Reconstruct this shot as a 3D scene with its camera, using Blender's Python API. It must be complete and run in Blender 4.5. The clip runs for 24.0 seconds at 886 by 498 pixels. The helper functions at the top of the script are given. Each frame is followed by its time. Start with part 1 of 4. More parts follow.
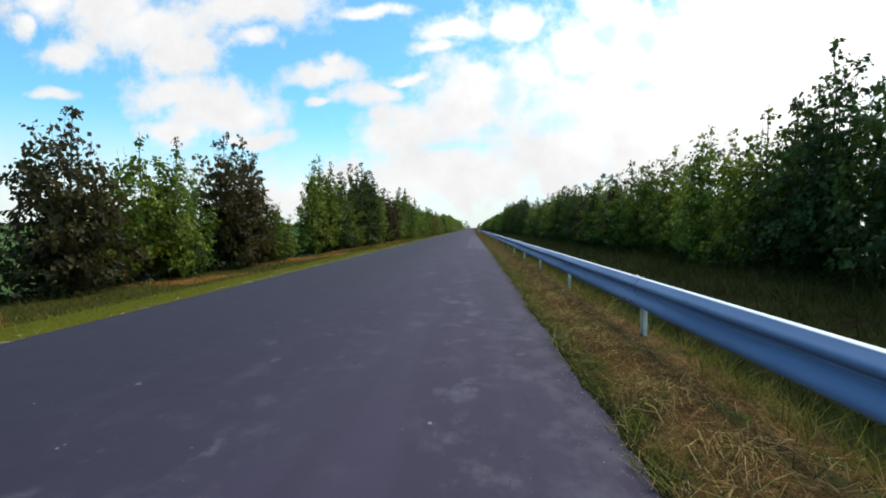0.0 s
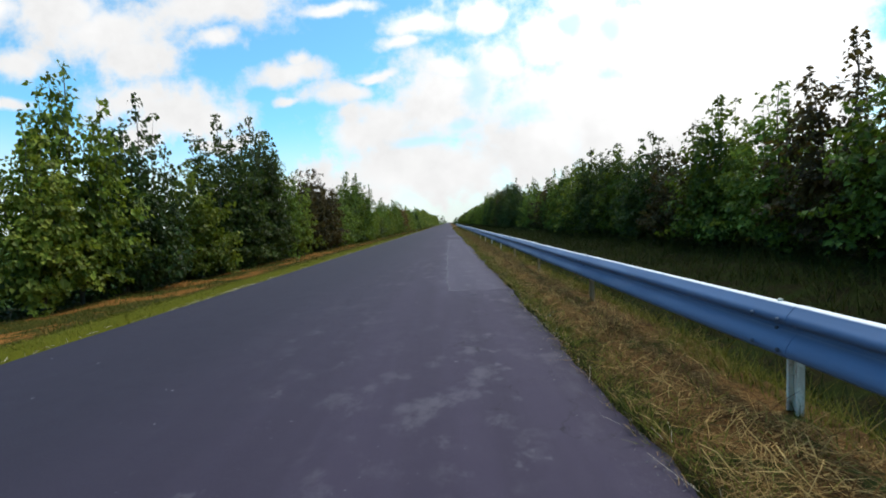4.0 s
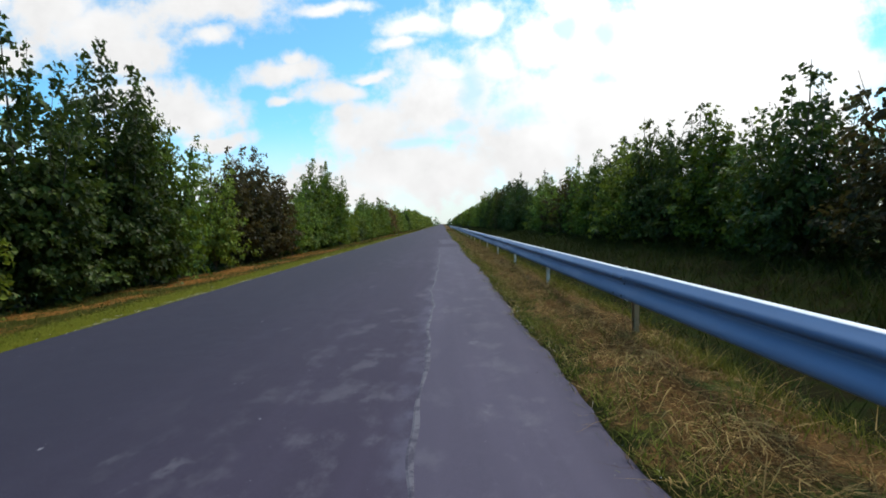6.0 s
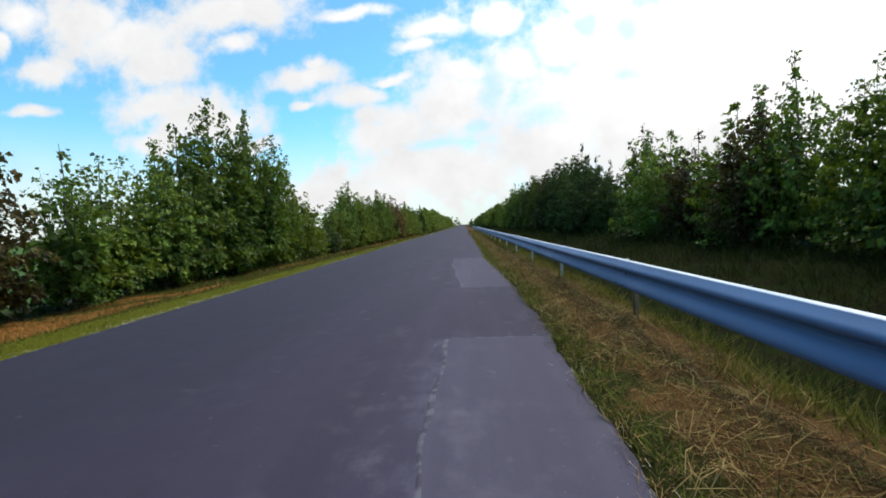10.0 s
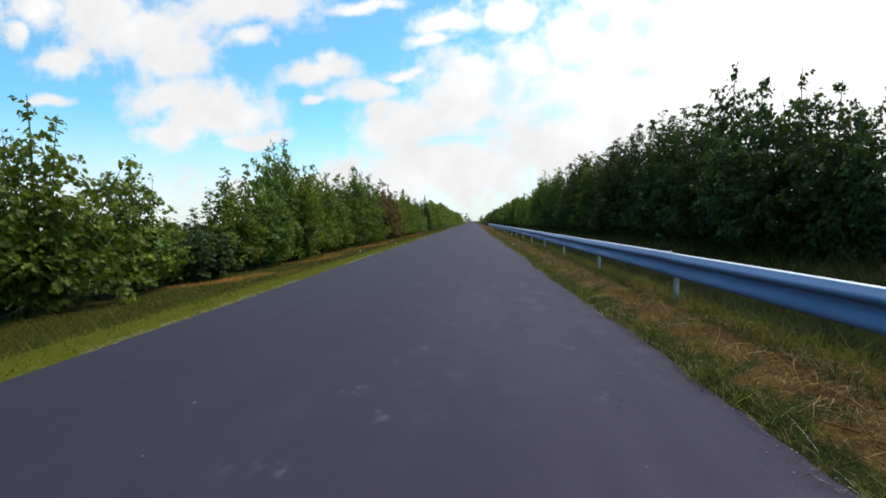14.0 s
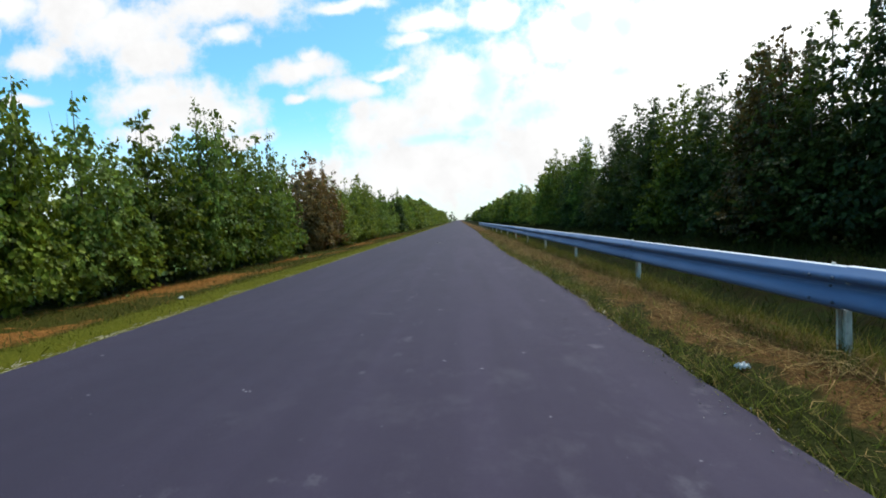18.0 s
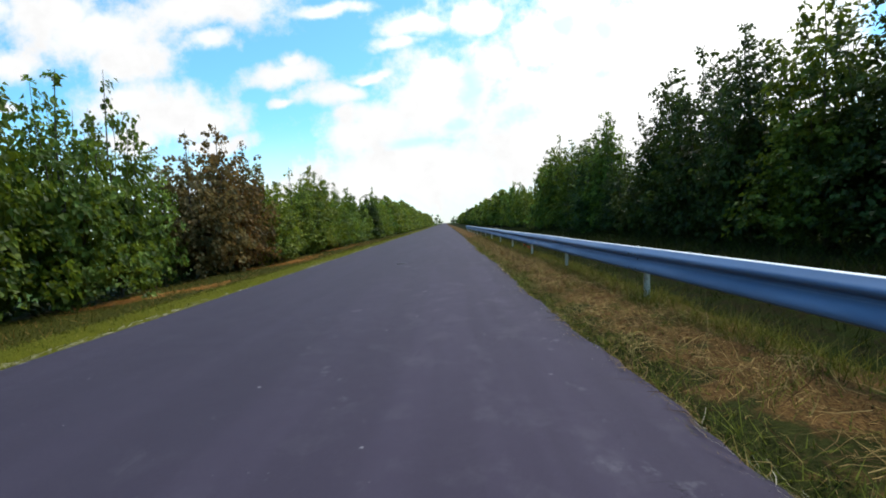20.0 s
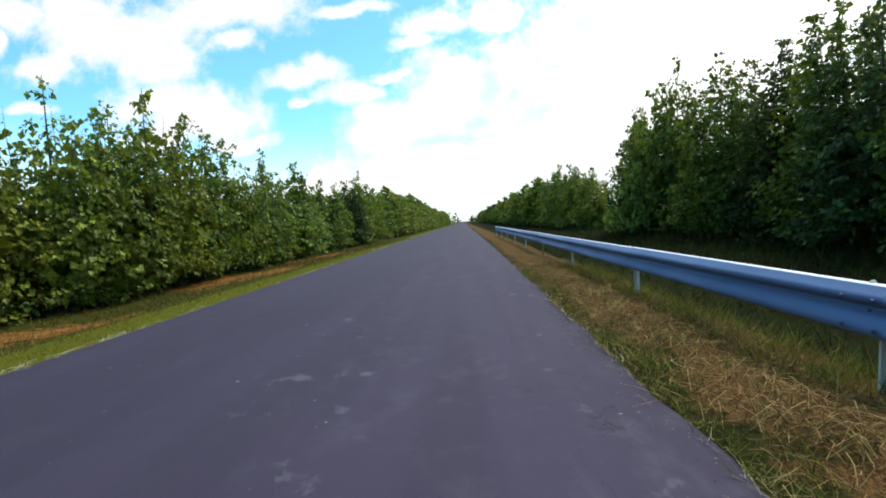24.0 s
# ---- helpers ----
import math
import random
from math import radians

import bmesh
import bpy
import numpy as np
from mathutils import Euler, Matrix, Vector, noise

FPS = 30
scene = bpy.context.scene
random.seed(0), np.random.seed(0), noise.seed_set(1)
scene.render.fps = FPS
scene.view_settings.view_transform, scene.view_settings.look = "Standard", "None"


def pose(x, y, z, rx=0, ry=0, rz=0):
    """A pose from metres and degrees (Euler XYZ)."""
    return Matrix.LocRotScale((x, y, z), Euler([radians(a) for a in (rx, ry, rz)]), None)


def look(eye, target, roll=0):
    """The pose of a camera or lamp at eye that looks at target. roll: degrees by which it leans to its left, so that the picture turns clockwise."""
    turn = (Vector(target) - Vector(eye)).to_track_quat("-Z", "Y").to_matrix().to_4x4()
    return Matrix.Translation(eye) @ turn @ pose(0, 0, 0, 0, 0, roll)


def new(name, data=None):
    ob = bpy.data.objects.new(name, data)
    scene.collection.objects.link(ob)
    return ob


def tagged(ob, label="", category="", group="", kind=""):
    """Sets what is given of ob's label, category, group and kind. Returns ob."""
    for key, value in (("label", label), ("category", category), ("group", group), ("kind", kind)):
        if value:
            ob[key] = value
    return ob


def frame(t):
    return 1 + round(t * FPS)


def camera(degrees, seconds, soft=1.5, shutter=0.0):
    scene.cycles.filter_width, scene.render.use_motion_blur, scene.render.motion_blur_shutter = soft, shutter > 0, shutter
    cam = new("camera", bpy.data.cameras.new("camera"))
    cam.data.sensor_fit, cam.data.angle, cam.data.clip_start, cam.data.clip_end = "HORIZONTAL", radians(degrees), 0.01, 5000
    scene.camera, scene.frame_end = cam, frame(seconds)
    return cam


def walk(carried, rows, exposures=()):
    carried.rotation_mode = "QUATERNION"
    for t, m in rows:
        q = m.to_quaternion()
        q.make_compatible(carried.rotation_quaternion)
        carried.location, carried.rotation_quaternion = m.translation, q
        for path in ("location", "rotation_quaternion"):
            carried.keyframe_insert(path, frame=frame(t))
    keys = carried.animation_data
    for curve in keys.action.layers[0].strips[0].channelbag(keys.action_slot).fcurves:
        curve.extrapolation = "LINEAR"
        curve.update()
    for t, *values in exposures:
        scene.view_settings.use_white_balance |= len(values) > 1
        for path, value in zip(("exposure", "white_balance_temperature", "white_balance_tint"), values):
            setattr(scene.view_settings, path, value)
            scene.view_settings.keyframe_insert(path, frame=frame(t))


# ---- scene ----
# The road runs straight along +y; x = 0 lies near the right-hand side of the asphalt.
cam = camera(86.65, 24.0, soft=1.85, shutter=0.02)
PATH = (
    (0.0, 0.198, 0.742, 1.223, 87.37, -0.26, 3.60), (0.5, 0.194, 3.006, 1.232, 87.17, 2.52, 3.18),
    (1.0, 0.175, 5.301, 1.251, 87.28, 2.16, 2.12), (1.5, 0.158, 7.624, 1.265, 87.54, 2.97, 2.05),
    (2.0, 0.149, 9.911, 1.270, 87.56, 1.50, 2.32), (2.5, 0.156, 12.124, 1.275, 87.14, 0.63, 4.22),
    (4.5, 0.036, 21.689, 1.251, 86.75, 3.03, 0.10), (5.0, 0.024, 24.186, 1.251, 87.27, 1.62, 1.93),
    (5.5, 0.107, 26.726, 1.231, 86.77, 2.91, 1.30), (6.0, 0.155, 29.239, 1.217, 86.92, 2.03, -0.03),
    (6.5, 0.227, 31.641, 1.197, 86.56, 2.16, 2.25), (7.0, 0.277, 34.040, 1.188, 86.99, 1.43, 2.15),
    (7.5, 0.261, 36.444, 1.194, 87.12, 2.70, 1.20), (8.0, 0.200, 38.920, 1.201, 86.71, 0.61, 3.85),
    (8.5, 0.183, 41.418, 1.206, 86.77, 0.96, 2.83), (9.0, 0.193, 43.902, 1.202, 86.60, 1.96, 4.18),
    (9.5, 0.184, 46.346, 1.186, 86.87, 1.67, 3.09), (10.0, 0.218, 48.715, 1.184, 87.11, 2.78, 2.58),
    (10.5, 0.198, 50.975, 1.195, 87.34, 1.87, 2.52), (12.5, -0.517, 60.170, 1.195, 87.32, 4.25, 4.94),
    (13.0, -0.639, 62.478, 1.202, 86.95, 2.72, 4.20), (13.5, -0.698, 64.904, 1.202, 87.10, 3.11, 1.74),
    (14.0, -0.690, 67.356, 1.210, 86.68, 1.64, 3.66), (14.5, -0.670, 69.843, 1.214, 87.04, 2.01, 1.95),
    (15.0, -0.648, 72.244, 1.212, 86.73, 2.66, 2.48), (15.5, -0.663, 74.636, 1.196, 86.54, 2.58, 1.75),
    (16.0, -0.696, 76.924, 1.191, 86.75, 2.46, 1.78), (16.5, -0.721, 79.150, 1.194, 86.71, 2.31, 1.97),
    (17.0, -0.711, 81.567, 1.182, 87.11, 0.41, 2.57), (17.5, -0.712, 84.037, 1.158, 86.73, 2.24, 3.68),
    (18.0, -0.727, 86.478, 1.132, 86.51, 2.29, 1.92), (18.5, -0.697, 88.852, 1.132, 86.80, 3.62, 0.66),
    (20.5, -0.397, 98.338, 1.143, 86.84, 2.63, -0.02), (21.0, -0.357, 100.710, 1.157, 87.13, 1.67, 0.50),
    (21.5, -0.358, 103.064, 1.183, 86.61, 0.86, 3.54), (22.0, -0.366, 105.458, 1.199, 86.77, 1.95, 4.01),
    (22.5, -0.392, 107.897, 1.198, 86.28, 3.36, 2.79), (23.0, -0.407, 110.342, 1.193, 87.09, 2.10, 1.68),
    (23.5, -0.388, 112.761, 1.193, 86.46, 2.57, 3.49), (24.0, -0.359, 115.177, 1.182, 86.75, 2.93, 2.47),
)
walk(cam, [(t, pose(x, y, z, a, b, c)) for t, x, y, z, a, b, c in PATH],
     ((0.0, -0.16), (8.0, -0.18), (10.0, -0.18), (13.0, -0.12), (15.0, -0.24), (16.0, -0.24), (17.0, -0.06), (18.0, -0.06), (20.5, 0.01), (22.0, 0.14), (23.3, 0.19), (24.0, 0.11)))

# ---- world, sun ----
# Clouds as ovals in the forward half of the sky: x/y, z/y, half width, half height.
CLOUDS_A = (
    (-0.888, 0.374, 0.059, 0.032), (-0.942, 0.493, 0.074, 0.049), (-0.800, 0.483, 0.135, 0.055), (-0.701, 0.441, 0.160, 0.059),
    (-0.642, 0.384, 0.092, 0.055), (-0.474, 0.403, 0.047, 0.020), (-0.484, 0.472, 0.135, 0.044), (-0.648, 0.296, 0.092, 0.039),
    (-0.562, 0.253, 0.111, 0.061), (-0.486, 0.243, 0.074, 0.039), (-0.490, 0.192, 0.086, 0.017), (-0.655, 0.203, 0.074, 0.031),
    (-0.986, 0.447, 0.031, 0.031), (-0.936, 0.285, 0.049, 0.012), (-0.320, 0.333, 0.071, 0.022), (-0.303, 0.354, 0.022, 0.018),
)
CLOUDS_B = (
    (-0.207, 0.285, 0.081, 0.022), (-0.139, 0.313, 0.047, 0.012), (-0.315, 0.272, 0.021, 0.010), (-0.082, 0.382, 0.045, 0.014),
    (-0.039, 0.425, 0.071, 0.027), (0.095, 0.425, 0.049, 0.030), (-0.216, 0.459, 0.064, 0.011), (-0.202, 0.240, 0.022, 0.015),
    (-0.131, 0.213, 0.086, 0.061), (-0.168, 0.186, 0.105, 0.043), (0.016, 0.315, 0.061, 0.025), (0.002, 0.247, 0.135, 0.086),
    (-0.039, 0.108, 0.270, 0.074), (0.132, 0.332, 0.061, 0.049), (0.214, 0.372, 0.074, 0.074), (0.198, 0.179, 0.160, 0.172),
    (0.404, 0.214, 0.258, 0.320), (0.647, 0.246, 0.320, 0.406), (-0.284, 0.071, 0.406, 0.055),
)
GAPS = (
    (0.347, 0.376, 0.027, 0.027), (0.272, 0.396, 0.017, 0.017), (0.346, 0.289, 0.034, 0.015), (0.167, 0.221, 0.047, 0.025),
    (0.063, 0.278, 0.022, 0.044), (-0.049, 0.167, 0.047, 0.011), (0.035, 0.205, 0.027, 0.012),
)


SUN_AZIMUTH, SUN_HEIGHT = 42.0, 60.0          # degrees clockwise from +y, degrees up
world = bpy.data.worlds.new("sky")
world.use_nodes = True
scene.world = world
wt = world.node_tree
wt.nodes.clear()


def wmath(op, a, b=None, c=None, clamp=False):
    n = wt.nodes.new("ShaderNodeMath")
    n.operation, n.use_clamp = op, clamp
    for i, v in enumerate((a, b, c)):
        if v is None:
            continue
        if isinstance(v, (int, float)):
            n.inputs[i].default_value = v
        else:
            wt.links.new(v, n.inputs[i])
    return n.outputs[0]


def wsmooth(v, lo, hi):
    n = wt.nodes.new("ShaderNodeMapRange")
    n.interpolation_type = "SMOOTHSTEP"
    n.inputs["From Min"].default_value, n.inputs["From Max"].default_value = lo, hi
    wt.links.new(v, n.inputs["Value"])
    return n.outputs["Result"]


def wnoise(vec, scale, detail, rough=0.55):
    n = wt.nodes.new("ShaderNodeTexNoise")
    n.inputs["Scale"].default_value, n.inputs["Detail"].default_value, n.inputs["Roughness"].default_value = scale, detail, rough
    wt.links.new(vec, n.inputs["Vector"])
    return n.outputs["Fac"]


def wmix(fac, a, b):
    n = wt.nodes.new("ShaderNodeMix")
    n.data_type = "RGBA"
    for sock, v in ((n.inputs["Factor"], fac), (n.inputs["A"], a), (n.inputs["B"], b)):
        if isinstance(v, (int, float, tuple)):
            sock.default_value = v
        else:
            wt.links.new(v, sock)
    return n.outputs["Result"]


coord = wt.nodes.new("ShaderNodeTexCoord").outputs["Generated"]
sep = wt.nodes.new("ShaderNodeSeparateXYZ")
wt.links.new(coord, sep.inputs[0])
dx, dy, dz = sep.outputs
ahead = wmath("MAXIMUM", dy, 0.02)
comb = wt.nodes.new("ShaderNodeCombineXYZ")
wt.links.new(wmath("DIVIDE", dx, ahead), comb.inputs[0])
wt.links.new(wmath("DIVIDE", dz, ahead), comb.inputs[1])
flat = comb.outputs[0]
# cloud field for the rest of the sky, stretched towards the horizon
high = wmath("ADD", wmath("MAXIMUM", dz, 0.0), 0.12)
comb2 = wt.nodes.new("ShaderNodeCombineXYZ")
wt.links.new(wmath("DIVIDE", dx, high), comb2.inputs[0])
wt.links.new(wmath("DIVIDE", dy, high), comb2.inputs[1])
puffs = wnoise(flat, 9.0, 7.0, 0.6)
wisps = wnoise(flat, 30.0, 4.0, 0.6)
warp = wmath("MULTIPLY_ADD", puffs, 3.6, -1.8)
warp = wmath("ADD", warp, wmath("MULTIPLY_ADD", wisps, 1.0, -0.5))
# the ovals are bent by a slow noise, so that no edge stays smooth
bend = wt.nodes.new("ShaderNodeTexNoise")
bend.inputs["Scale"].default_value, bend.inputs["Detail"].default_value = 7.0, 5.0
wt.links.new(flat, bend.inputs["Vector"])
shift = wt.nodes.new("ShaderNodeVectorMath")
shift.operation = "MULTIPLY_ADD"
wt.links.new(bend.outputs["Color"], shift.inputs[0])
shift.inputs[1].default_value, shift.inputs[2].default_value = (0.10, 0.07, 0), (-0.05, -0.035, 0)
moved = wt.nodes.new("ShaderNodeVectorMath")
wt.links.new(flat, moved.inputs[0])
wt.links.new(shift.outputs[0], moved.inputs[1])
moved = moved.outputs[0]


def ovals(rows):
    best = None
    for u, v, ru, rv in rows:
        m = wt.nodes.new("ShaderNodeMapping")
        m.vector_type = "TEXTURE"
        m.inputs["Location"].default_value = (u, v, 0)
        m.inputs["Scale"].default_value = (ru, rv, 1)
        wt.links.new(moved, m.inputs["Vector"])
        d = wt.nodes.new("ShaderNodeVectorMath")
        d.operation = "LENGTH"
        wt.links.new(m.outputs[0], d.inputs[0])
        d = d.outputs["Value"]
        best = d if best is None else wmath("MINIMUM", best, d)
    return best


body = ovals(CLOUDS_A + CLOUDS_B)
cover = wsmooth(wmath("ADD", body, wmath("MULTIPLY", warp, wsmooth(body, 0.05, 0.95))), 1.7, 0.4)
holes = wsmooth(wmath("ADD", ovals(GAPS), warp), 1.6, 0.1)
cover = wmath("MULTIPLY", cover, wmath("MULTIPLY_ADD", holes, -0.45, 1.0))
front = wsmooth(dy, 0.28, 0.5)
rest = wsmooth(wnoise(comb2.outputs[0], 0.9, 6.0), 0.56, 0.80)
cover = wmath("ADD", wmath("MULTIPLY", cover, front), wmath("MULTIPLY", rest, wmath("SUBTRACT", 1.0, front)))
haze = wsmooth(dz, 0.22, 0.03)
cover = wmath("MAXIMUM", cover, wmath("MULTIPLY", haze, 0.8))
sky = wt.nodes.new("ShaderNodeTexSky")
sky.sky_type, sky.sun_disc = "NISHITA", False
sky.sun_elevation, sky.sun_rotation = radians(SUN_HEIGHT), radians(SUN_AZIMUTH)
sky.air_density, sky.dust_density, sky.ozone_density = 1.0, 0.6, 2.0
# clouds are brighter towards the veiled sun
aim = (math.sin(radians(SUN_AZIMUTH)) * math.cos(radians(SUN_HEIGHT)), math.cos(radians(SUN_AZIMUTH)) * math.cos(radians(SUN_HEIGHT)), math.sin(radians(SUN_HEIGHT)))
dot = wt.nodes.new("ShaderNodeVectorMath")
dot.operation = "DOT_PRODUCT"
wt.links.new(coord, dot.inputs[0])
dot.inputs[1].default_value = aim
glow = wsmooth(dot.outputs["Value"], 0.5, 1.0)
cloud_light = wmath("MULTIPLY_ADD", glow, 8.0, wmath("MULTIPLY_ADD", puffs, 4.0, 6.7))
bright = wt.nodes.new("ShaderNodeMix")
bright.data_type, bright.blend_type = "RGBA", "MULTIPLY"
bright.inputs["Factor"].default_value = 1.0
bright.inputs["A"].default_value = (0.99, 0.99, 0.99, 1)
wt.links.new(cloud_light, bright.inputs["B"])
blue = wt.nodes.new("ShaderNodeMix")
blue.data_type, blue.blend_type = "RGBA", "MULTIPLY"
blue.inputs["Factor"].default_value = 1.0
wt.links.new(sky.outputs[0], blue.inputs["A"])
blue.inputs["B"].default_value = (1.03, 1.86, 1.93, 1)
back = wt.nodes.new("ShaderNodeBackground")
back.inputs["Strength"].default_value = 0.12
wt.links.new(wmix(cover, blue.outputs["Result"], bright.outputs["Result"]), back.inputs["Color"])
wt.links.new(back.outputs[0], wt.nodes.new("ShaderNodeOutputWorld").inputs[0])

sun = new("sun", bpy.data.lights.new("sun", "SUN"))
sun.data.energy, sun.data.angle, sun.data.color = 4.2, radians(32), (1.0, 0.935, 0.82)
sun.matrix_world = look([60 * a for a in aim], (0, 0, 0))
scene.view_settings.exposure = 0.0

# ---- materials ----


class Mat:
    """A small builder of node materials."""

    def __init__(self, name, rough=0.8, spec=0.3, metal=0.0):
        self.m = bpy.data.materials.new(name)
        self.m.use_nodes = True
        self.t = self.m.node_tree
        self.b = self.t.nodes["Principled BSDF"]
        self.b.inputs["Roughness"].default_value = rough
        self.b.inputs["Specular IOR Level"].default_value = spec
        self.b.inputs["Metallic"].default_value = metal

    def node(self, kind):
        return self.t.nodes.new(kind)

    def link(self, v, sock):
        if isinstance(v, (int, float)):
            sock.default_value = v
        elif isinstance(v, tuple):
            sock.default_value = (*v, 1) if len(v) == 3 else v
        else:
            self.t.links.new(v, sock)

    def pos(self):
        return self.node("ShaderNodeNewGeometry").outputs["Position"]

    def stretch(self, vec, s):
        n = self.node("ShaderNodeMapping")
        n.inputs["Scale"].default_value = s
        self.link(vec, n.inputs["Vector"])
        return n.outputs[0]

    def noise(self, vec, scale, detail=4.0, rough=0.55):
        n = self.node("ShaderNodeTexNoise")
        n.inputs["Scale"].default_value, n.inputs["Detail"].default_value, n.inputs["Roughness"].default_value = scale, detail, rough
        self.link(vec, n.inputs["Vector"])
        return n.outputs["Fac"]

    def step(self, v, lo, hi, a=0.0, b=1.0):
        n = self.node("ShaderNodeMapRange")
        n.interpolation_type = "SMOOTHSTEP"
        self.link(v, n.inputs["Value"])
        for key, x in (("From Min", lo), ("From Max", hi), ("To Min", a), ("To Max", b)):
            n.inputs[key].default_value = x
        return n.outputs["Result"]

    def math(self, op, a, b=0.0):
        n = self.node("ShaderNodeMath")
        n.operation = op
        self.link(a, n.inputs[0])
        self.link(b, n.inputs[1])
        return n.outputs[0]

    def mix(self, fac, a, b, blend="MIX"):
        n = self.node("ShaderNodeMix")
        n.data_type, n.blend_type = "RGBA", blend
        self.link(fac, n.inputs["Factor"])
        self.link(a, n.inputs["A"])
        self.link(b, n.inputs["B"])
        return n.outputs["Result"]

    def axis(self, i):
        n = self.node("ShaderNodeSeparateXYZ")
        self.link(self.pos(), n.inputs[0])
        return n.outputs[i]

    def colour(self, v):
        self.link(v, self.b.inputs["Base Color"])

    def rough(self, v):
        self.link(v, self.b.inputs["Roughness"])

    def bump(self, v, strength=0.3, distance=0.01):
        n = self.node("ShaderNodeBump")
        n.inputs["Strength"].default_value, n.inputs["Distance"].default_value = strength, distance
        self.link(v, n.inputs["Height"])
        self.link(n.outputs[0], self.b.inputs["Normal"])

    def own(self):
        return self.node("ShaderNodeObjectInfo").outputs["Random"]

    def island(self):
        return self.node("ShaderNodeNewGeometry").outputs["Random Per Island"]


def asphalt(name, base, worn, dust, dusty, band=False):
    m = Mat(name, 0.85, 0.3)
    p = m.pos()
    grain = m.noise(p, 160.0, 3.0, 0.7)
    mid = m.noise(p, 5.0, 5.0, 0.6)
    lanes = m.noise(m.stretch(p, (1.0, 0.06, 1.0)), 2.2, 4.0, 0.55)
    big = m.noise(m.stretch(p, (1.0, 0.5, 1.0)), 0.45, 3.0)
    c = m.mix(m.step(mid, 0.2, 0.8, 0.38, 0.62), base, worn)
    c = m.mix(m.step(lanes, 0.42, 0.62, 0.0, 0.9), c, tuple(1.12 * v for v in worn))
    c = m.mix(m.step(big, 0.5, 0.75, 0.0, 0.35), c, tuple(0.8 * v for v in base))
    blots = m.noise(m.stretch(p, (1.0, 0.7, 1.0)), 2.7, 6.0, 0.66)
    where = m.noise(m.stretch(p, (1.0, 0.35, 1.0)), 0.6, 2.0)
    near = m.step(m.axis(1), 72.0, 38.0)
    side = m.step(m.axis(0), -2.8, 0.0, 0.35, 1.0)
    amount = m.math("MULTIPLY", m.math("MULTIPLY_ADD", near, 0.30), side)
    amount.node.inputs[0].links[0].from_node.inputs[2].default_value = 0.2
    spots = m.math("MULTIPLY", m.step(blots, 0.5, 0.68, 0.0, 0.8), m.step(where, 0.42, 0.55))
    rim = m.math("MULTIPLY", m.step(m.axis(0), 0.15, 0.8, 0.0, 0.6), m.math("MULTIPLY", m.step(blots, 0.42, 0.66), m.step(m.axis(1), 11.0, 6.0)))
    spots = m.math("MAXIMUM", spots, rim)
    c = m.mix(m.math("MULTIPLY", m.math("MULTIPLY", spots, amount), dusty), c, dust)
    # smudges of dry mud along the two wheel tracks
    off = lambda at, half: m.step(m.math("ABSOLUTE", m.math("SUBTRACT", m.axis(0), at)), half, 0.3 * half)
    track = m.math("MAXIMUM", off(-1.5, 0.75), m.math("MULTIPLY", off(0.45, 0.5), 0.8))
    mud = m.noise(m.stretch(p, (1.0, 0.75, 1.0)), 3.6, 5.0, 0.6)
    c = m.mix(m.math("MULTIPLY", m.math("MULTIPLY", m.step(mud, 0.61, 0.72), track), 0.45), c, dust)
    if band:
        # dust tracked out of the paler patches onto the old surface beside them
        y = m.axis(1)
        beside = m.math("MULTIPLY", m.step(m.math("ADD", m.axis(0), m.math("MULTIPLY", mid, 0.35)), -0.10, 0.17), m.math("MULTIPLY", m.step(y, 26.0, 29.5), m.step(y, 53.6, 53.4)))
        c = m.mix(m.math("MULTIPLY", beside, m.step(m.noise(m.stretch(p, (1.0, 0.5, 1.0)), 4.0, 5.0, 0.65), 0.38, 0.62, 0.1, 1.0)), c, (0.082, 0.074, 0.103))
    # darker asphalt to the left, deepened in colour in place of lens vignetting
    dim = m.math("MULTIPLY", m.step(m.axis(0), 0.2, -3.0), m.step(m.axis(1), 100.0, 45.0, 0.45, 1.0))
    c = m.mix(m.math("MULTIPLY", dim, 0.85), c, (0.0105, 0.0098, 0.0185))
    c = m.mix(m.step(grain, 0.3, 0.75, 0.0, 0.35), c, tuple(min(1, 1.7 * v) for v in worn))
    flecks = m.noise(p, 45.0, 2.0, 0.5)
    c = m.mix(m.step(flecks, 0.73, 0.8, 0.0, 0.5), c, dust)
    if band:
        # hairline cracks in the worn right-hand half
        v = m.node("ShaderNodeTexVoronoi")
        v.feature = "DISTANCE_TO_EDGE"
        v.inputs["Scale"].default_value = 1.3
        w = m.node("ShaderNodeVectorMath")
        w.operation = "MULTIPLY_ADD"
        n = m.node("ShaderNodeTexNoise")
        n.inputs["Scale"].default_value, n.inputs["Detail"].default_value = 5.0, 4.0
        m.link(p, n.inputs["Vector"])
        m.link(n.outputs["Color"], w.inputs[0])
        w.inputs[1].default_value = (0.5, 0.5, 0.0)
        m.link(p, w.inputs[2])
        m.link(w.outputs[0], v.inputs["Vector"])
        crack = m.math("MULTIPLY", m.step(v.outputs["Distance"], 0.006, 0.002), m.step(m.noise(p, 0.9, 2.0), 0.5, 0.6))
        c = m.mix(m.math("MULTIPLY", crack, m.step(m.axis(0), -0.4, 0.4, 0.0, 0.75)), c, (0.008, 0.007, 0.009))
    drops = m.noise(m.stretch(p, (1.0, 0.8, 1.0)), 11.0, 2.5, 0.6)
    c = m.mix(m.step(drops, 0.735, 0.78, 0.0, 0.6), c, (0.28, 0.26, 0.28))
    m.colour(c)
    m.bump(m.math("ADD", grain, m.math("MULTIPLY", mid, 0.12)), 0.35, 0.005)
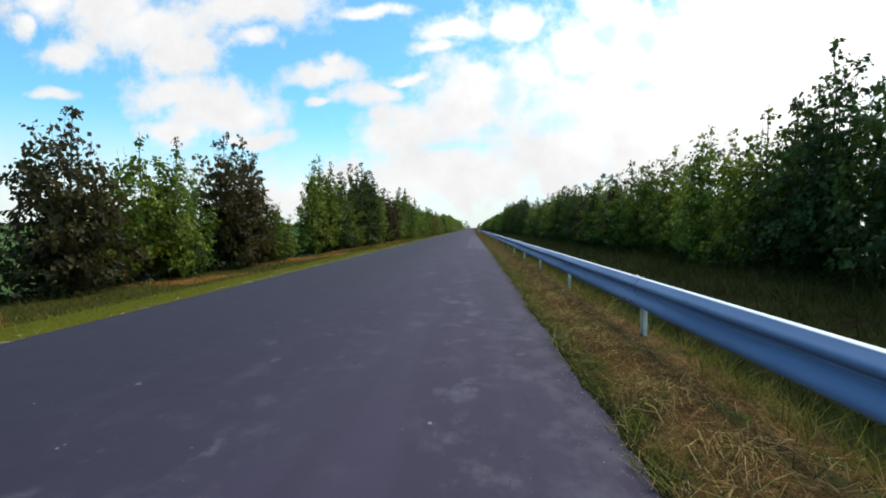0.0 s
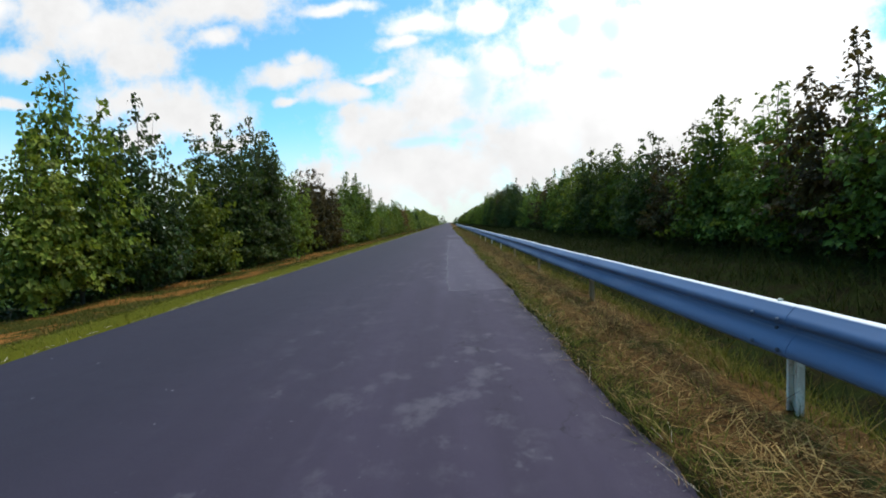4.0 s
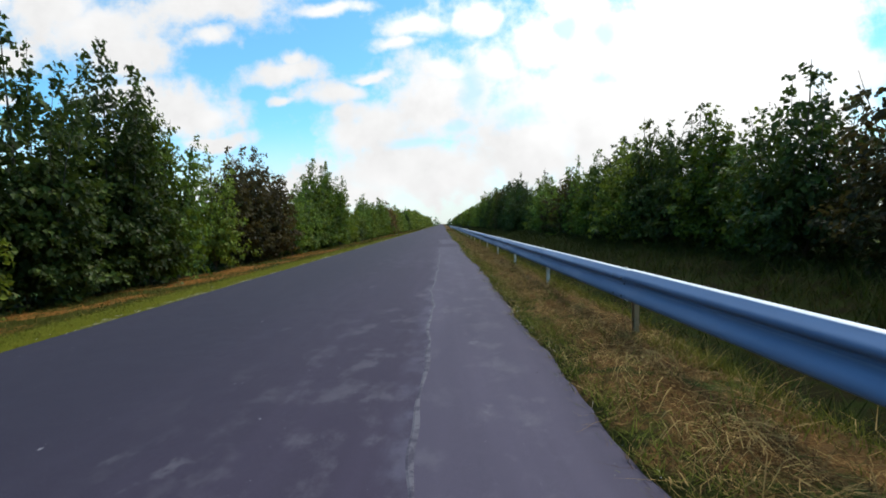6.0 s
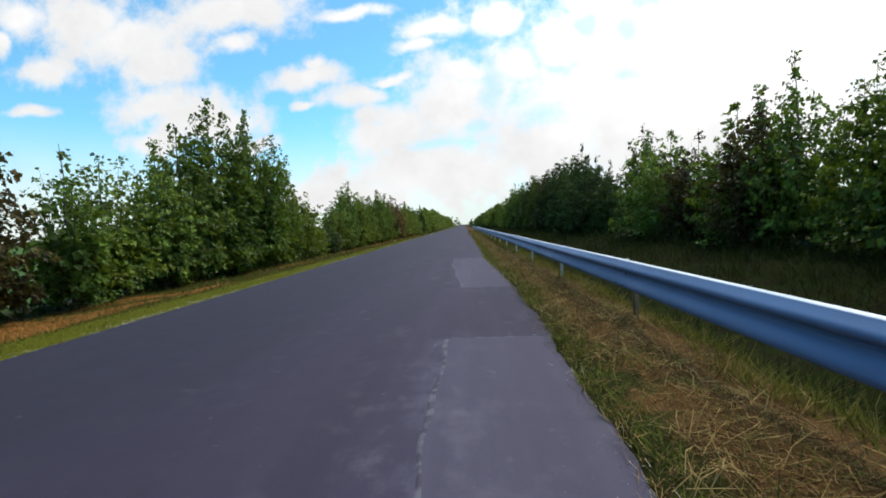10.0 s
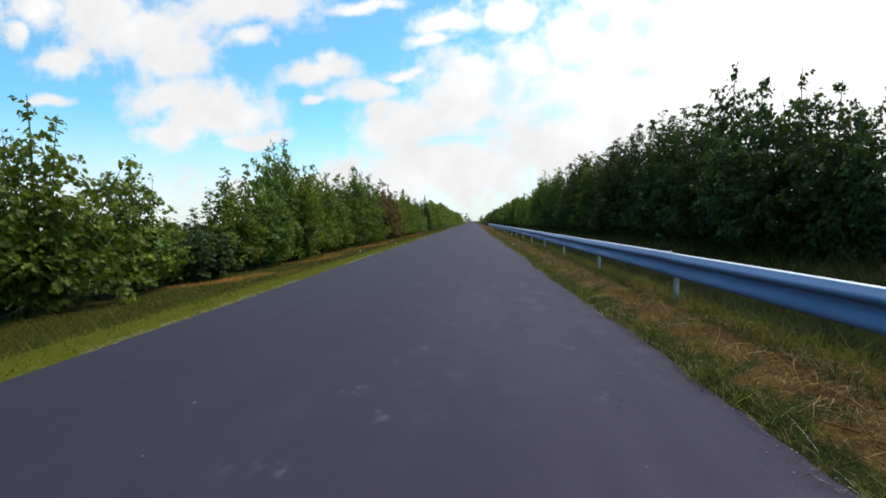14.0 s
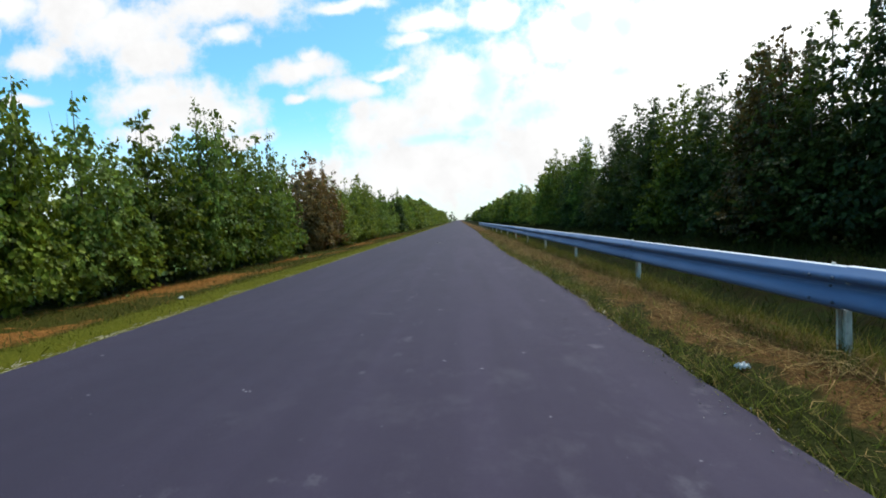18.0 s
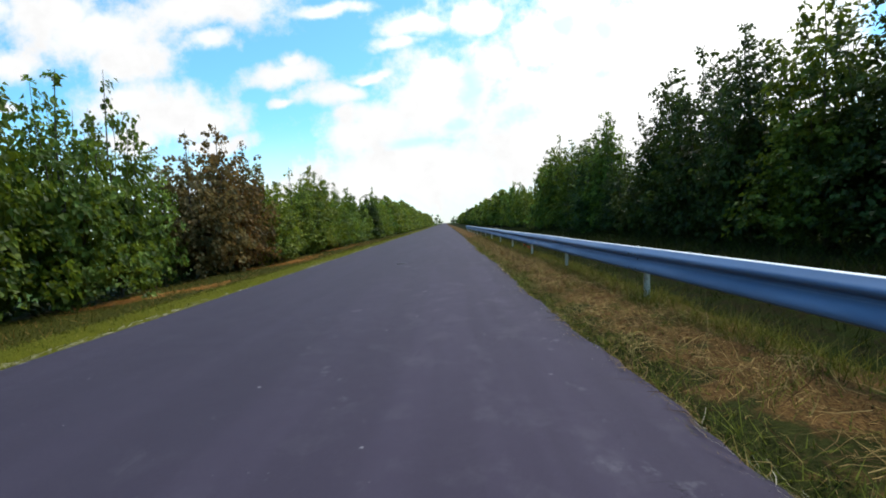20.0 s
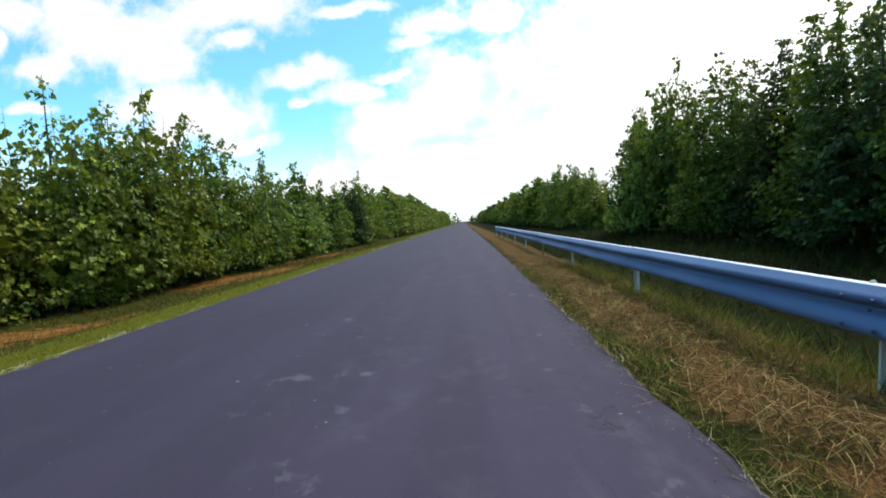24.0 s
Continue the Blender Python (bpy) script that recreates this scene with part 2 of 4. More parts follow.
    m.rough(m.step(mid, 0.2, 0.8, 0.84, 0.9))
    return m.m


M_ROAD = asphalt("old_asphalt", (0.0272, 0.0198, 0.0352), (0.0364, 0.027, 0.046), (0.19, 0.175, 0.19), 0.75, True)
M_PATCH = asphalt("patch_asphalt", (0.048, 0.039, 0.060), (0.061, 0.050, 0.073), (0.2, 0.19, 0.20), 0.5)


def seam_material():
    m = Mat("joint_sealing", 0.8, 0.3)
    n = m.noise(m.pos(), 7.0, 6.0, 0.75)
    m.colour(m.mix(m.step(n, 0.42, 0.56), (0.046, 0.038, 0.056), (0.105, 0.095, 0.113)))
    return m.m


M_SEAM = seam_material()


# Stretches of the left bank where the grass has dried out: middle and half length along the road.
DRY = ((6.0, 1.6), (14.0, 1.7), (23.5, 4.4), (30.6, 1.2), (34.8, 1.9), (39.1, 1.0), (43.8, 2.0), (48.3, 2.6), (56.5, 3.0), (60.5, 1.2), (69.5, 0.9), (80.8, 1.4), (88.0, 1.2), (92.3, 1.3), (98.8, 2.9), (107.8, 1.5), (117.3, 2.4), (122.0, 1.2), (130.5, 3.6), (140.0, 2.4))


def ground_material():
    m = Mat("verge_soil_and_turf", 0.95, 0.02)
    p = m.pos()
    x = m.axis(0)
    fine = m.noise(p, 26.0, 5.0, 0.65)
    mid = m.noise(p, 2.2, 5.0, 0.6)
    green = m.mix(fine, (0.021, 0.023, 0.005), (0.068, 0.064, 0.011))
    dry = m.mix(m.step(m.noise(p, 11.0, 5.0, 0.7), 0.3, 0.7), (0.085, 0.036, 0.010), (0.34, 0.148, 0.038))
    lush = m.mix(fine, (0.050, 0.056, 0.006), (0.125, 0.120, 0.014))
    soil = m.mix(fine, (0.05, 0.04, 0.025), (0.10, 0.08, 0.05))
    crop = m.mix(m.noise(p, 0.6, 4.0), (0.06, 0.105, 0.03), (0.085, 0.135, 0.04))
    stub = m.mix(m.noise(p, 0.4, 4.0), (0.055, 0.075, 0.024), (0.10, 0.105, 0.04))
    # left bank: dry grass broken by green, then shaded turf, then a field of young corn
    wander = m.math("ADD", x, m.math("MULTIPLY", m.math("SUBTRACT", mid, 0.5), 1.6))
    y = m.axis(1)
    best = None
    for middle, half in DRY:
        d = m.math("SUBTRACT", 1.0, m.math("DIVIDE", m.math("ABSOLUTE", m.math("SUBTRACT", y, middle)), half))
        best = d if best is None else m.math("MAXIMUM", best, d)
    bare = m.math("ADD", m.math("MULTIPLY", m.math("MAXIMUM", best, -0.7), 0.8), m.math("MULTIPLY", m.math("SUBTRACT", m.noise(m.stretch(p, (0.6, 1.6, 1.0)), 1.5, 5.0, 0.65), 0.5), 2.4))
    c = m.mix(m.math("MULTIPLY", m.step(bare, 0.12, 0.34), m.step(wander, -5.7, -6.5)), green, dry)
    c = m.mix(m.step(m.math("ADD", x, m.math("MULTIPLY", m.math("SUBTRACT", mid, 0.5), 0.5)), -5.36, -5.10), c, lush)
    c = m.mix(m.step(wander, -9.6, -10.4), c, m.mix(m.step(mid, 0.4, 0.6), green, soil))
    c = m.mix(m.step(x, -12.0, -13.0), c, crop)
    # right verge: mown strip with cut grass, then the ditch side, then rough grass and a field
    c = m.mix(m.step(x, 0.0, 0.1), c, m.mix(m.step(mid, 0.34, 0.5), m.mix(fine, (0.028, 0.04, 0.010), (0.07, 0.085, 0.02)), m.mix(m.noise(p, 70.0, 4.0, 0.7), (0.03, 0.017, 0.008), (0.15, 0.088, 0.035))))
    # soil along the asphalt edge, with the shadow between the blades in its colour
    c = m.mix(m.math("MULTIPLY", m.step(x, 0.0, 0.1), m.step(wander, 1.45, 1.2)), c, m.mix(fine, (0.012, 0.014, 0.005), (0.05, 0.052, 0.014)))
    over = m.math("ADD", wander, m.step(y, 96.0, 104.0, 0.0, 0.26))
    thatch = m.math("MULTIPLY", m.step(over, 1.2, 1.45), m.step(over, 2.35, 2.05))
    c = m.mix(m.math("MULTIPLY", thatch, m.step(mid, 0.36, 0.46)), c, m.mix(m.step(m.noise(m.stretch(p, (1.0, 0.4, 1.0)), 95.0, 4.0, 0.75), 0.3, 0.7), (0.025, 0.012, 0.005), (0.21, 0.115, 0.042)))
    # ditch side: the shade of the trees is painted into its colours
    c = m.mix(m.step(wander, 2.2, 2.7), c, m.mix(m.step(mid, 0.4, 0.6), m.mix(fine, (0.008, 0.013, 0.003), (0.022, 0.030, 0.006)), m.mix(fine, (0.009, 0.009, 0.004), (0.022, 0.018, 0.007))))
    c = m.mix(m.step(x, 13.0, 14.5), c, stub)
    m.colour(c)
    m.bump(m.math("ADD", fine, mid), 0.7, 0.05)
    return m.m


M_GROUND = ground_material()


def galvanised(name, base, dark):
    m = Mat(name, 0.6, 0.5, 0.32)
    p = m.pos()
    a = m.noise(p, 30.0, 3.0)
    b = m.noise(m.stretch(p, (1.0, 0.25, 2.0)), 2.5, 5.0, 0.6)
    c = m.mix(m.step(b, 0.35, 0.7), base, dark)
    c = m.mix(m.step(a, 0.5, 0.75, 0.0, 0.25), c, dark)
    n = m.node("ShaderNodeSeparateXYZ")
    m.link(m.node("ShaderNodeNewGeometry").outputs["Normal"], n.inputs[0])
    # faces that point up are painted paler, for the light they catch
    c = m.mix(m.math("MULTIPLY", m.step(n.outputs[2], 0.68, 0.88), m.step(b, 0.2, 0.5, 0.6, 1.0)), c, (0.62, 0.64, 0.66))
    m.colour(c)
    m.rough(m.step(b, 0.3, 0.7, 0.5, 0.66))
    m.bump(a, 0.05, 0.002)
    return m.m


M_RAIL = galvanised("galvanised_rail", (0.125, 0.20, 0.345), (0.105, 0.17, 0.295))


def post_material(name, base, dark, rust):
    m = Mat(name, 0.65, 0.35)
    p = m.pos()
    b = m.noise(m.stretch(p, (1.0, 1.0, 0.3)), 14.0, 5.0, 0.65)
    c = m.mix(m.step(b, 0.4, 0.65), base, dark)
    c = m.mix(m.step(m.noise(p, 22.0, 4.0), 0.58, 0.72, 0.0, 0.7), c, rust)
    m.colour(c)
    m.bump(b, 0.1, 0.003)
    return m.m


M_POST = post_material("weathered_zinc", (0.82, 0.76, 0.64), (0.55, 0.49, 0.39), (0.34, 0.24, 0.14))
M_POST_BROWN = post_material("stained_zinc", (0.44, 0.28, 0.15), (0.28, 0.17, 0.085), (0.40, 0.34, 0.26))
M_BOLT = post_material("bolt_steel", (0.10, 0.13, 0.18), (0.07, 0.09, 0.13), (0.10, 0.07, 0.05))


def leaf_material(name, dark, light, odd, thin):
    m = Mat(name, 0.48, 0.12)
    r = m.island()
    o = m.own()
    tone = m.noise(m.pos(), 1.5, 3.0, 0.55)
    c = m.mix(m.math("MULTIPLY", m.math("ADD", m.math("MULTIPLY", m.math("POWER", r, 1.5), 0.95), 0.20), m.step(tone, 0.32, 0.68, 0.25, 1.15)), dark, light)
    c = m.mix(m.step(r, 0.95, 0.99, 0.0, 0.6), c, odd)
    c = m.mix(m.step(o, 0.0, 1.0, 0.0, 0.42), c, tuple(0.6 * v for v in dark))
    other = m.math("FRACT", m.math("MULTIPLY", o, 7.31))
    c = m.mix(m.step(other, 0.2, 0.9), c, (0.78, 0.97, 1.2), "MULTIPLY")
    warm = m.math("FRACT", m.math("MULTIPLY", o, 13.7))
    c = m.mix(m.step(warm, 0.55, 1.0, 0.0, 0.8), c, (1.22, 1.0, 0.8), "MULTIPLY")
    m.colour(c)
    m.rough(m.step(m.noise(m.pos(), 3.0), 0.3, 0.7, 0.40, 0.54))
    t = m.node("ShaderNodeBsdfTranslucent")
    m.link(m.mix(0.5, c, thin), t.inputs["Color"])
    mix = m.node("ShaderNodeMixShader")
    mix.inputs[0].default_value = 0.30
    m.link(m.b.outputs[0], mix.inputs[1])
    m.link(t.outputs[0], mix.inputs[2])
    m.link(mix.outputs[0], m.t.nodes["Material Output"].inputs[0])
    return m.m


M_LEAF = leaf_material("maple_leaf", (0.010, 0.022, 0.004), (0.31, 0.375, 0.046), (0.28, 0.29, 0.06), (0.24, 0.32, 0.02))
# light-green trees, and others made paler in colour for sun and haze
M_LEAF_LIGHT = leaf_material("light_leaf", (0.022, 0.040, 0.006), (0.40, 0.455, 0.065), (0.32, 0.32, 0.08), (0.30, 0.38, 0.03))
# dark-green trees, and backlit ones whose shade is put into the leaf colour
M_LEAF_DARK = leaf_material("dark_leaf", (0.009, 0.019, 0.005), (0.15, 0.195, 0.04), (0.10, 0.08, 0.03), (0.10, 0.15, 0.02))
# darker copy for the undergrowth: shade below the crowns put into the leaf colour
M_UNDER = leaf_material("shaded_under_leaf", (0.010, 0.020, 0.004), (0.085, 0.11, 0.02), (0.08, 0.07, 0.03), (0.09, 0.12, 0.02))
M_LEAF_RUSSET = leaf_material("russet_leaf", (0.022, 0.030, 0.008), (0.40, 0.225, 0.07), (0.16, 0.18, 0.05), (0.30, 0.20, 0.06))
M_LEAF_BRONZE = leaf_material("bronze_leaf", (0.014, 0.013, 0.005), (0.165, 0.115, 0.032), (0.10, 0.13, 0.03), (0.16, 0.12, 0.03))


def bark_material():
    m = Mat("bark", 0.9, 0.2)
    n = m.noise(m.stretch(m.pos(), (1.0, 1.0, 0.25)), 30.0, 5.0, 0.65)
    m.colour(m.mix(n, (0.05, 0.042, 0.032), (0.15, 0.125, 0.095)))
    m.bump(n, 0.5, 0.01)
    return m.m


M_BARK = bark_material()


def blade_material(name, a, b, c, thin=0.25, few=1.0):
    m = Mat(name, 0.75, 0.06)
    r = m.island()
    k = m.mix(m.math("POWER", m.step(r, 0.0, 0.8), few), a, b)
    k = m.mix(m.step(r, 0.85, 0.95), k, c)
    m.colour(k)
    t = m.node("ShaderNodeBsdfTranslucent")
    m.link(k, t.inputs["Color"])
    mix = m.node("ShaderNodeMixShader")
    mix.inputs[0].default_value = thin
    m.link(m.b.outputs[0], mix.inputs[1])
    m.link(t.outputs[0], mix.inputs[2])
    m.link(mix.outputs[0], m.t.nodes["Material Output"].inputs[0])
    return m.m


M_GRASS = blade_material("green_blade", (0.030, 0.044, 0.006), (0.165, 0.175, 0.026), (0.28, 0.20, 0.07))
M_LUSH = blade_material("lush_blade", (0.05, 0.060, 0.006), (0.155, 0.150, 0.016), (0.24, 0.18, 0.04))
M_STRAW = blade_material("cut_straw", (0.055, 0.027, 0.010), (0.39, 0.25, 0.092), (0.07, 0.07, 0.018), 0.15, 2.1)
M_WAD = blade_material("long_stalk", (0.10, 0.054, 0.018), (0.44, 0.30, 0.115), (0.16, 0.16, 0.04), 0.15, 1.4)
M_DRY = blade_material("dry_blade", (0.12, 0.05, 0.013), (0.42, 0.185, 0.045), (0.10, 0.09, 0.018), 0.2)
M_TALL = blade_material("tall_blade", (0.038, 0.048, 0.006), (0.165, 0.155, 0.021), (0.25, 0.19, 0.055))
M_BANK = blade_material("bank_blade", (0.025, 0.033, 0.005), (0.082, 0.080, 0.013), (0.22, 0.12, 0.035))
M_PALE = blade_material("bleached_stalk", (0.26, 0.215, 0.15), (0.62, 0.55, 0.42), (0.18, 0.12, 0.06), 0.1)
M_DEAD = blade_material("dead_blade", (0.05, 0.025, 0.010), (0.36, 0.215, 0.08), (0.13, 0.13, 0.03), 0.15)
# ditch grass, far darker than real blades: its shade is in the colour
M_ROUGH = blade_material("shaded_rough_blade", (0.010, 0.016, 0.003), (0.036, 0.050, 0.008), (0.05, 0.042, 0.014))

M_CRUMB = blade_material("gravel_crumb", (0.10, 0.095, 0.10), (0.30, 0.28, 0.26), (0.42, 0.40, 0.36), 0.0)

# ---- mesh helpers ----


def mesh_of(name, verts, faces, material, smooth=False):
    """A mesh from an array of points and an array (or list) of faces."""
    me = bpy.data.meshes.new(name)
    me.from_pydata(np.asarray(verts, float).tolist(), [], np.asarray(faces).tolist() if isinstance(faces, np.ndarray) else faces)
    me.materials.append(material)
    if smooth:
        me.polygons.foreach_set("use_smooth", np.ones(len(me.polygons), bool))
    me.update()
    return me


def part(name, me, parent, label=""):
    """Links a mesh as one part under a thing."""
    ob = new(name, me)
    ob.parent = parent
    if label:
        ob["label"] = label
    return ob


def tube(points, radii, sides=6):
    """Verts and faces of a tapered tube along points."""
    pts = [Vector(q) for q in points]
    vs, fs = [], []
    for i, q in enumerate(pts):
        d = (pts[min(i + 1, len(pts) - 1)] - pts[max(i - 1, 0)]).normalized()
        a = d.orthogonal().normalized()
        b = d.cross(a)
        for k in range(sides):
            w = 2 * math.pi * k / sides
            vs.append(q + float(radii[i]) * (math.cos(w) * a + math.sin(w) * b))
    for i in range(len(pts) - 1):
        for k in range(sides):
            j = (k + 1) % sides
            fs.append((i * sides + k, i * sides + j, (i + 1) * sides + j, (i + 1) * sides + k))
    n = len(pts) - 1
    fs.append(tuple(reversed(range(sides))))
    fs.append(tuple(n * sides + k for k in range(sides)))
    return vs, fs


def box(x0, y0, z0, x1, y1, z1):
    vs = [(x, y, z) for z in (z0, z1) for y in (y0, y1) for x in (x0, x1)]
    return vs, [(0, 2, 3, 1), (4, 5, 7, 6), (0, 1, 5, 4), (2, 6, 7, 3), (0, 4, 6, 2), (1, 3, 7, 5)]


# ---- ground and road ----
ROAD_LEFT, ROAD_RIGHT = -4.31, 1.05
SECTION_X = (-1800.0, -60.0, -20.0, -11.5, -9.5, -8.0, -6.6, -5.5, -5.05, -4.8, -4.58, -4.40, -4.30, -4.2, 0.85, 1.1, 1.7, 2.3, 2.9, 3.8, 5.0, 6.5, 8.0, 11.0, 16.0, 60.0, 1800.0)
SECTION_Z = (-0.66, -0.66, -0.66, -0.62, -0.50, -0.35, -0.18, -0.04, 0.045, 0.13, 0.165, 0.14, 0.09, 0.0, -0.05, 0.02, 0.05, 0.02, -0.36, -0.68, -0.68, -0.38, -0.12, 0.0, -0.1, -0.1, -0.1)


def ground_z(x, y):
    """Height of the ground, with its small unevenness."""
    z = np.interp(x, SECTION_X, SECTION_Z)
    x, y = np.asarray(x, float), np.asarray(y, float)
    bump = 0.5 * np.sin(1.7 * y + 2.3 * x) + 0.3 * np.sin(4.1 * y - 3.7 * x + 1.0) + 0.4 * np.sin(0.63 * y + 0.9 * x + 2.0)
    off = np.clip(np.maximum(ROAD_LEFT - 0.5 - x, x - 1.25), 0.0, 1.0)
    z = np.where((x > 0) & (x < road_edge(y) + 0.015), np.minimum(z, -0.035), z)
    lump = np.sin(3.3 * y + 2.0 * np.sin(1.3 * y) + 2.0 * x) * np.sin(4.1 * x - 1.1 * y) + 0.5 * np.sin(7.9 * y + 6.0 * x) * np.sin(9.0 * x - 2.0 * y)
    hay = np.exp(-((x - 1.62) / 0.30) ** 2)
    return z + np.where(x < -5.0, 0.06, 0.035) * bump * off + (0.022 + 0.032 * lump) * hay * np.clip((x - 1.2) / 0.2, 0, 1)


def road_edge(y):
    """x of the ragged right-hand edge of the asphalt."""
    y = np.asarray(y, float)
    wide = np.interp(y, (-20, 3, 8, 11, 16, 20, 27, 29, 32, 36, 42, 46, 51.5, 54, 58, 64.5, 68, 71.5, 76, 79, 82, 84.5, 88, 91, 95, 103, 105.5, 108, 112.5, 114.5, 117.2, 121, 124, 140),
                     (1.05, 1.08, 1.08, 1.11, 1.10, 1.12, 1.12, 1.14, 1.08, 1.06, 1.11, 1.0, 0.99, 1.08, 1.08, 0.87, 0.88, 0.95, 0.87, 0.85, 0.91, 0.95, 0.86, 0.87, 0.91, 0.74, 0.78, 0.84, 0.78, 0.74, 0.84, 0.83, 0.87, 0.9))
    return wide + 0.018 * np.sin(2.1 * y + 0.6) + 0.014 * np.sin(5.3 * y) + 0.012 * np.sin(13.7 * y + 1.0)


def build_ground():
    xs = np.unique(np.concatenate([SECTION_X, np.arange(-12, -5.2, 0.6), np.arange(0.9, 1.45, 0.05), np.arange(1.5, 2.3, 0.08), np.arange(2.3, 3, 0.2), np.arange(3, 9, 0.5), (-400, -150, 150, 400)]))
    ys = np.concatenate([(-400, -100, -30), np.arange(-12, 130, 0.25), np.arange(130, 170, 1.0), np.arange(170, 420, 6), (500, 700, 1000, 1500, 2400)])
    gx, gy = np.meshgrid(xs, ys)
    v = np.stack([gx, gy, ground_z(gx, gy)], -1).reshape(-1, 3)
    w = len(xs)
    i = (np.arange(len(ys) - 1)[:, None] * w + np.arange(w - 1)[None]).reshape(-1)
    f = np.stack([i, i + 1, i + w + 1, i + w], 1)
    tagged(new("ground", mesh_of("ground", v, f, M_GROUND, True)), "flat farmland with grass verges and a shallow ditch", "ground", kind="structure")


build_ground()


def road_z(x, y):
    """Height of the asphalt: a flat camber."""
    return 0.09 * np.clip((1.0 - np.asarray(x, float)) / 5.4, 0, 1) + 0 * np.asarray(y, float)


def build_road():
    ys = np.concatenate([(-60, -20), np.arange(-8, 160, 0.2), np.arange(160, 500, 5), (600, 800, 1100, 1500)])
    re = road_edge(ys)
    le = ROAD_LEFT + 0.012 * np.sin(3.1 * ys) + 0.012 * np.sin(7.7 * ys + 2)
    cols = []
    for k in (0.0, 0.0, 0.25, 0.5, 0.75, 0.95, 1.0, 1.0):
        x = le + (re - le) * k
        cols.append(np.stack([x, ys, road_z(x, ys)], -1))
    cols[0][:, 2] = -0.12
    cols[7][:, 2] = -0.12
    cols[6][:, 2] -= 0.012
    cols[7][:, 0] += 0.02
    v = np.stack(cols, 1).reshape(-1, 3)
    w = 8
    i = (np.arange(len(ys) - 1)[:, None] * w + np.arange(w - 1)[None]).reshape(-1)
    f = np.stack([i, i + 1, i + w + 1, i + w], 1)
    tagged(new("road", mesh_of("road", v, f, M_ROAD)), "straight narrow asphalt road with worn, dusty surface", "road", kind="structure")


build_road()


def strip(name, y0, y1, left, right, z, material, step=0.2, feather=0.015, slant=0.0):
    """A thin skin lying on the road between two lines x = left(y), right(y), with feathered edges and ends."""
    ys = np.arange(y0, y1 + 1e-6, step)
    a, b = left(ys), right(ys)
    rim = lambda x, h: np.stack([x, ys, road_z(x, ys) + h], -1)
    v = np.stack([rim(a - feather, -0.001), rim(a, z), rim(b, z), rim(b + feather, -0.001)], 1).reshape(-1, 3)
    i = (np.arange(len(ys) - 1)[:, None] * 4 + np.arange(3)[None]).reshape(-1)
    f = np.stack([i, i + 1, i + 5, i + 4], 1).tolist()
    last = v[-4:].copy()
    last[:, 1] += slant * last[:, 0] + 0.03
    last[:, 2] = road_z(last[:, 0], last[:, 1]) - 0.001
    start = v[:4].copy()
    start[:, 1] -= 0.03
    start[:, 2] = road_z(start[:, 0], start[:, 1]) - 0.001
    n = len(v)
    v = np.concatenate([v, start, last])
    f += [(n + k, n + k + 1, k + 1, k) for k in range(3)] + [(n - 4 + k, n - 3 + k, n + 5 + k, n + 4 + k) for k in range(3)]
    return mesh_of(name, v, f, material)


def patch_line(y):
    y = np.asarray(y, float)
    base = np.interp(y, (27.7, 30.5, 36, 38, 40.3, 46, 49, 51.9, 53.5, 57.4, 60, 62, 65), (0.0, -0.03, -0.03, -0.08, -0.02, 0.0, -0.02, -0.04, 0.0, 0.12, -0.02, -0.15, -0.16))
    return base + 0.02 * np.sin(2.3 * y) + 0.008 * np.sin(6.1 * y + 1)


def build_patch(y0, y1, label, slant=0.0):
    ob = tagged(new("asphalt_patch", strip("asphalt_patch", y0, y1, patch_line, lambda y: road_edge(y) - 0.03, 0.003, M_PATCH, 0.1, 0.015, slant)), label, "road patch", "asphalt patches")
    wob = lambda y: 0.008 * np.sin(4.1 * y) + 0.005 * np.sin(9.3 * y)
    part("joint", strip("joint", y0, y1, lambda y: patch_line(y) - 0.014 + 0.9 * wob(y), lambda y: patch_line(y) + 0.007 - 0.5 * wob(y + 3), 0.0045, M_SEAM, 0.1), ob, "pale sealed joint")
    for y, lean in ((y0, 0.0), (y1, slant)):
        n = 24
        xs = np.linspace(float(patch_line(y)) - 0.02, float(road_edge(y)) - 0.05, n)
        mid = y + lean * xs + 0.006 * np.sin(7 * xs + y)
        half = 0.009 + 0.003 * np.sin(11 * xs + 2 * y) + 0.002 * np.sin(23 * xs)
        rows = ((mid - half - 0.022, -0.001), (mid - half, 0.0042), (mid + half, 0.0042), (mid + half + 0.022, -0.001))
        v = np.concatenate([np.stack([xs, q, road_z(xs, q) + h], -1) for q, h in rows])
        part("joint", mesh_of("cross_joint", v, [(r * n + k, r * n + k + 1, r * n + n + k + 1, r * n + n + k) for r in range(3) for k in range(n - 1)], M_SEAM, True), ob, "pale sealed cross joint")
    return ob


build_patch(27.68, 53.5, "long paler asphalt patch along the road edge")
build_patch(57.4, 64.85, "short paler asphalt patch along the road edge", 0.28)

# ---- guard rail ----
RAIL_X, POST_STEP, POST_START = 2.0, 4.0, 6.0
# W profile of the beam, from top to bottom: depth towards the road, height
PROFILE = ((0.012, 0.699), (-0.016, 0.699), (-0.030, 0.692), (-0.037, 0.683), (-0.055, 0.662), (-0.074, 0.640), (-0.081, 0.622), (-0.079, 0.606), (-0.066, 0.592), (-0.026, 0.576), (-0.008, 0.566),
           (-0.004, 0.556), (-0.008, 0.546), (-0.022, 0.532), (-0.042, 0.511), (-0.058, 0.490), (-0.072, 0.467), (-0.080, 0.445), (-0.081, 0.428), (-0.074, 0.408), (-0.050, 0.393), (-0.020, 0.386), (0.000, 0.385))


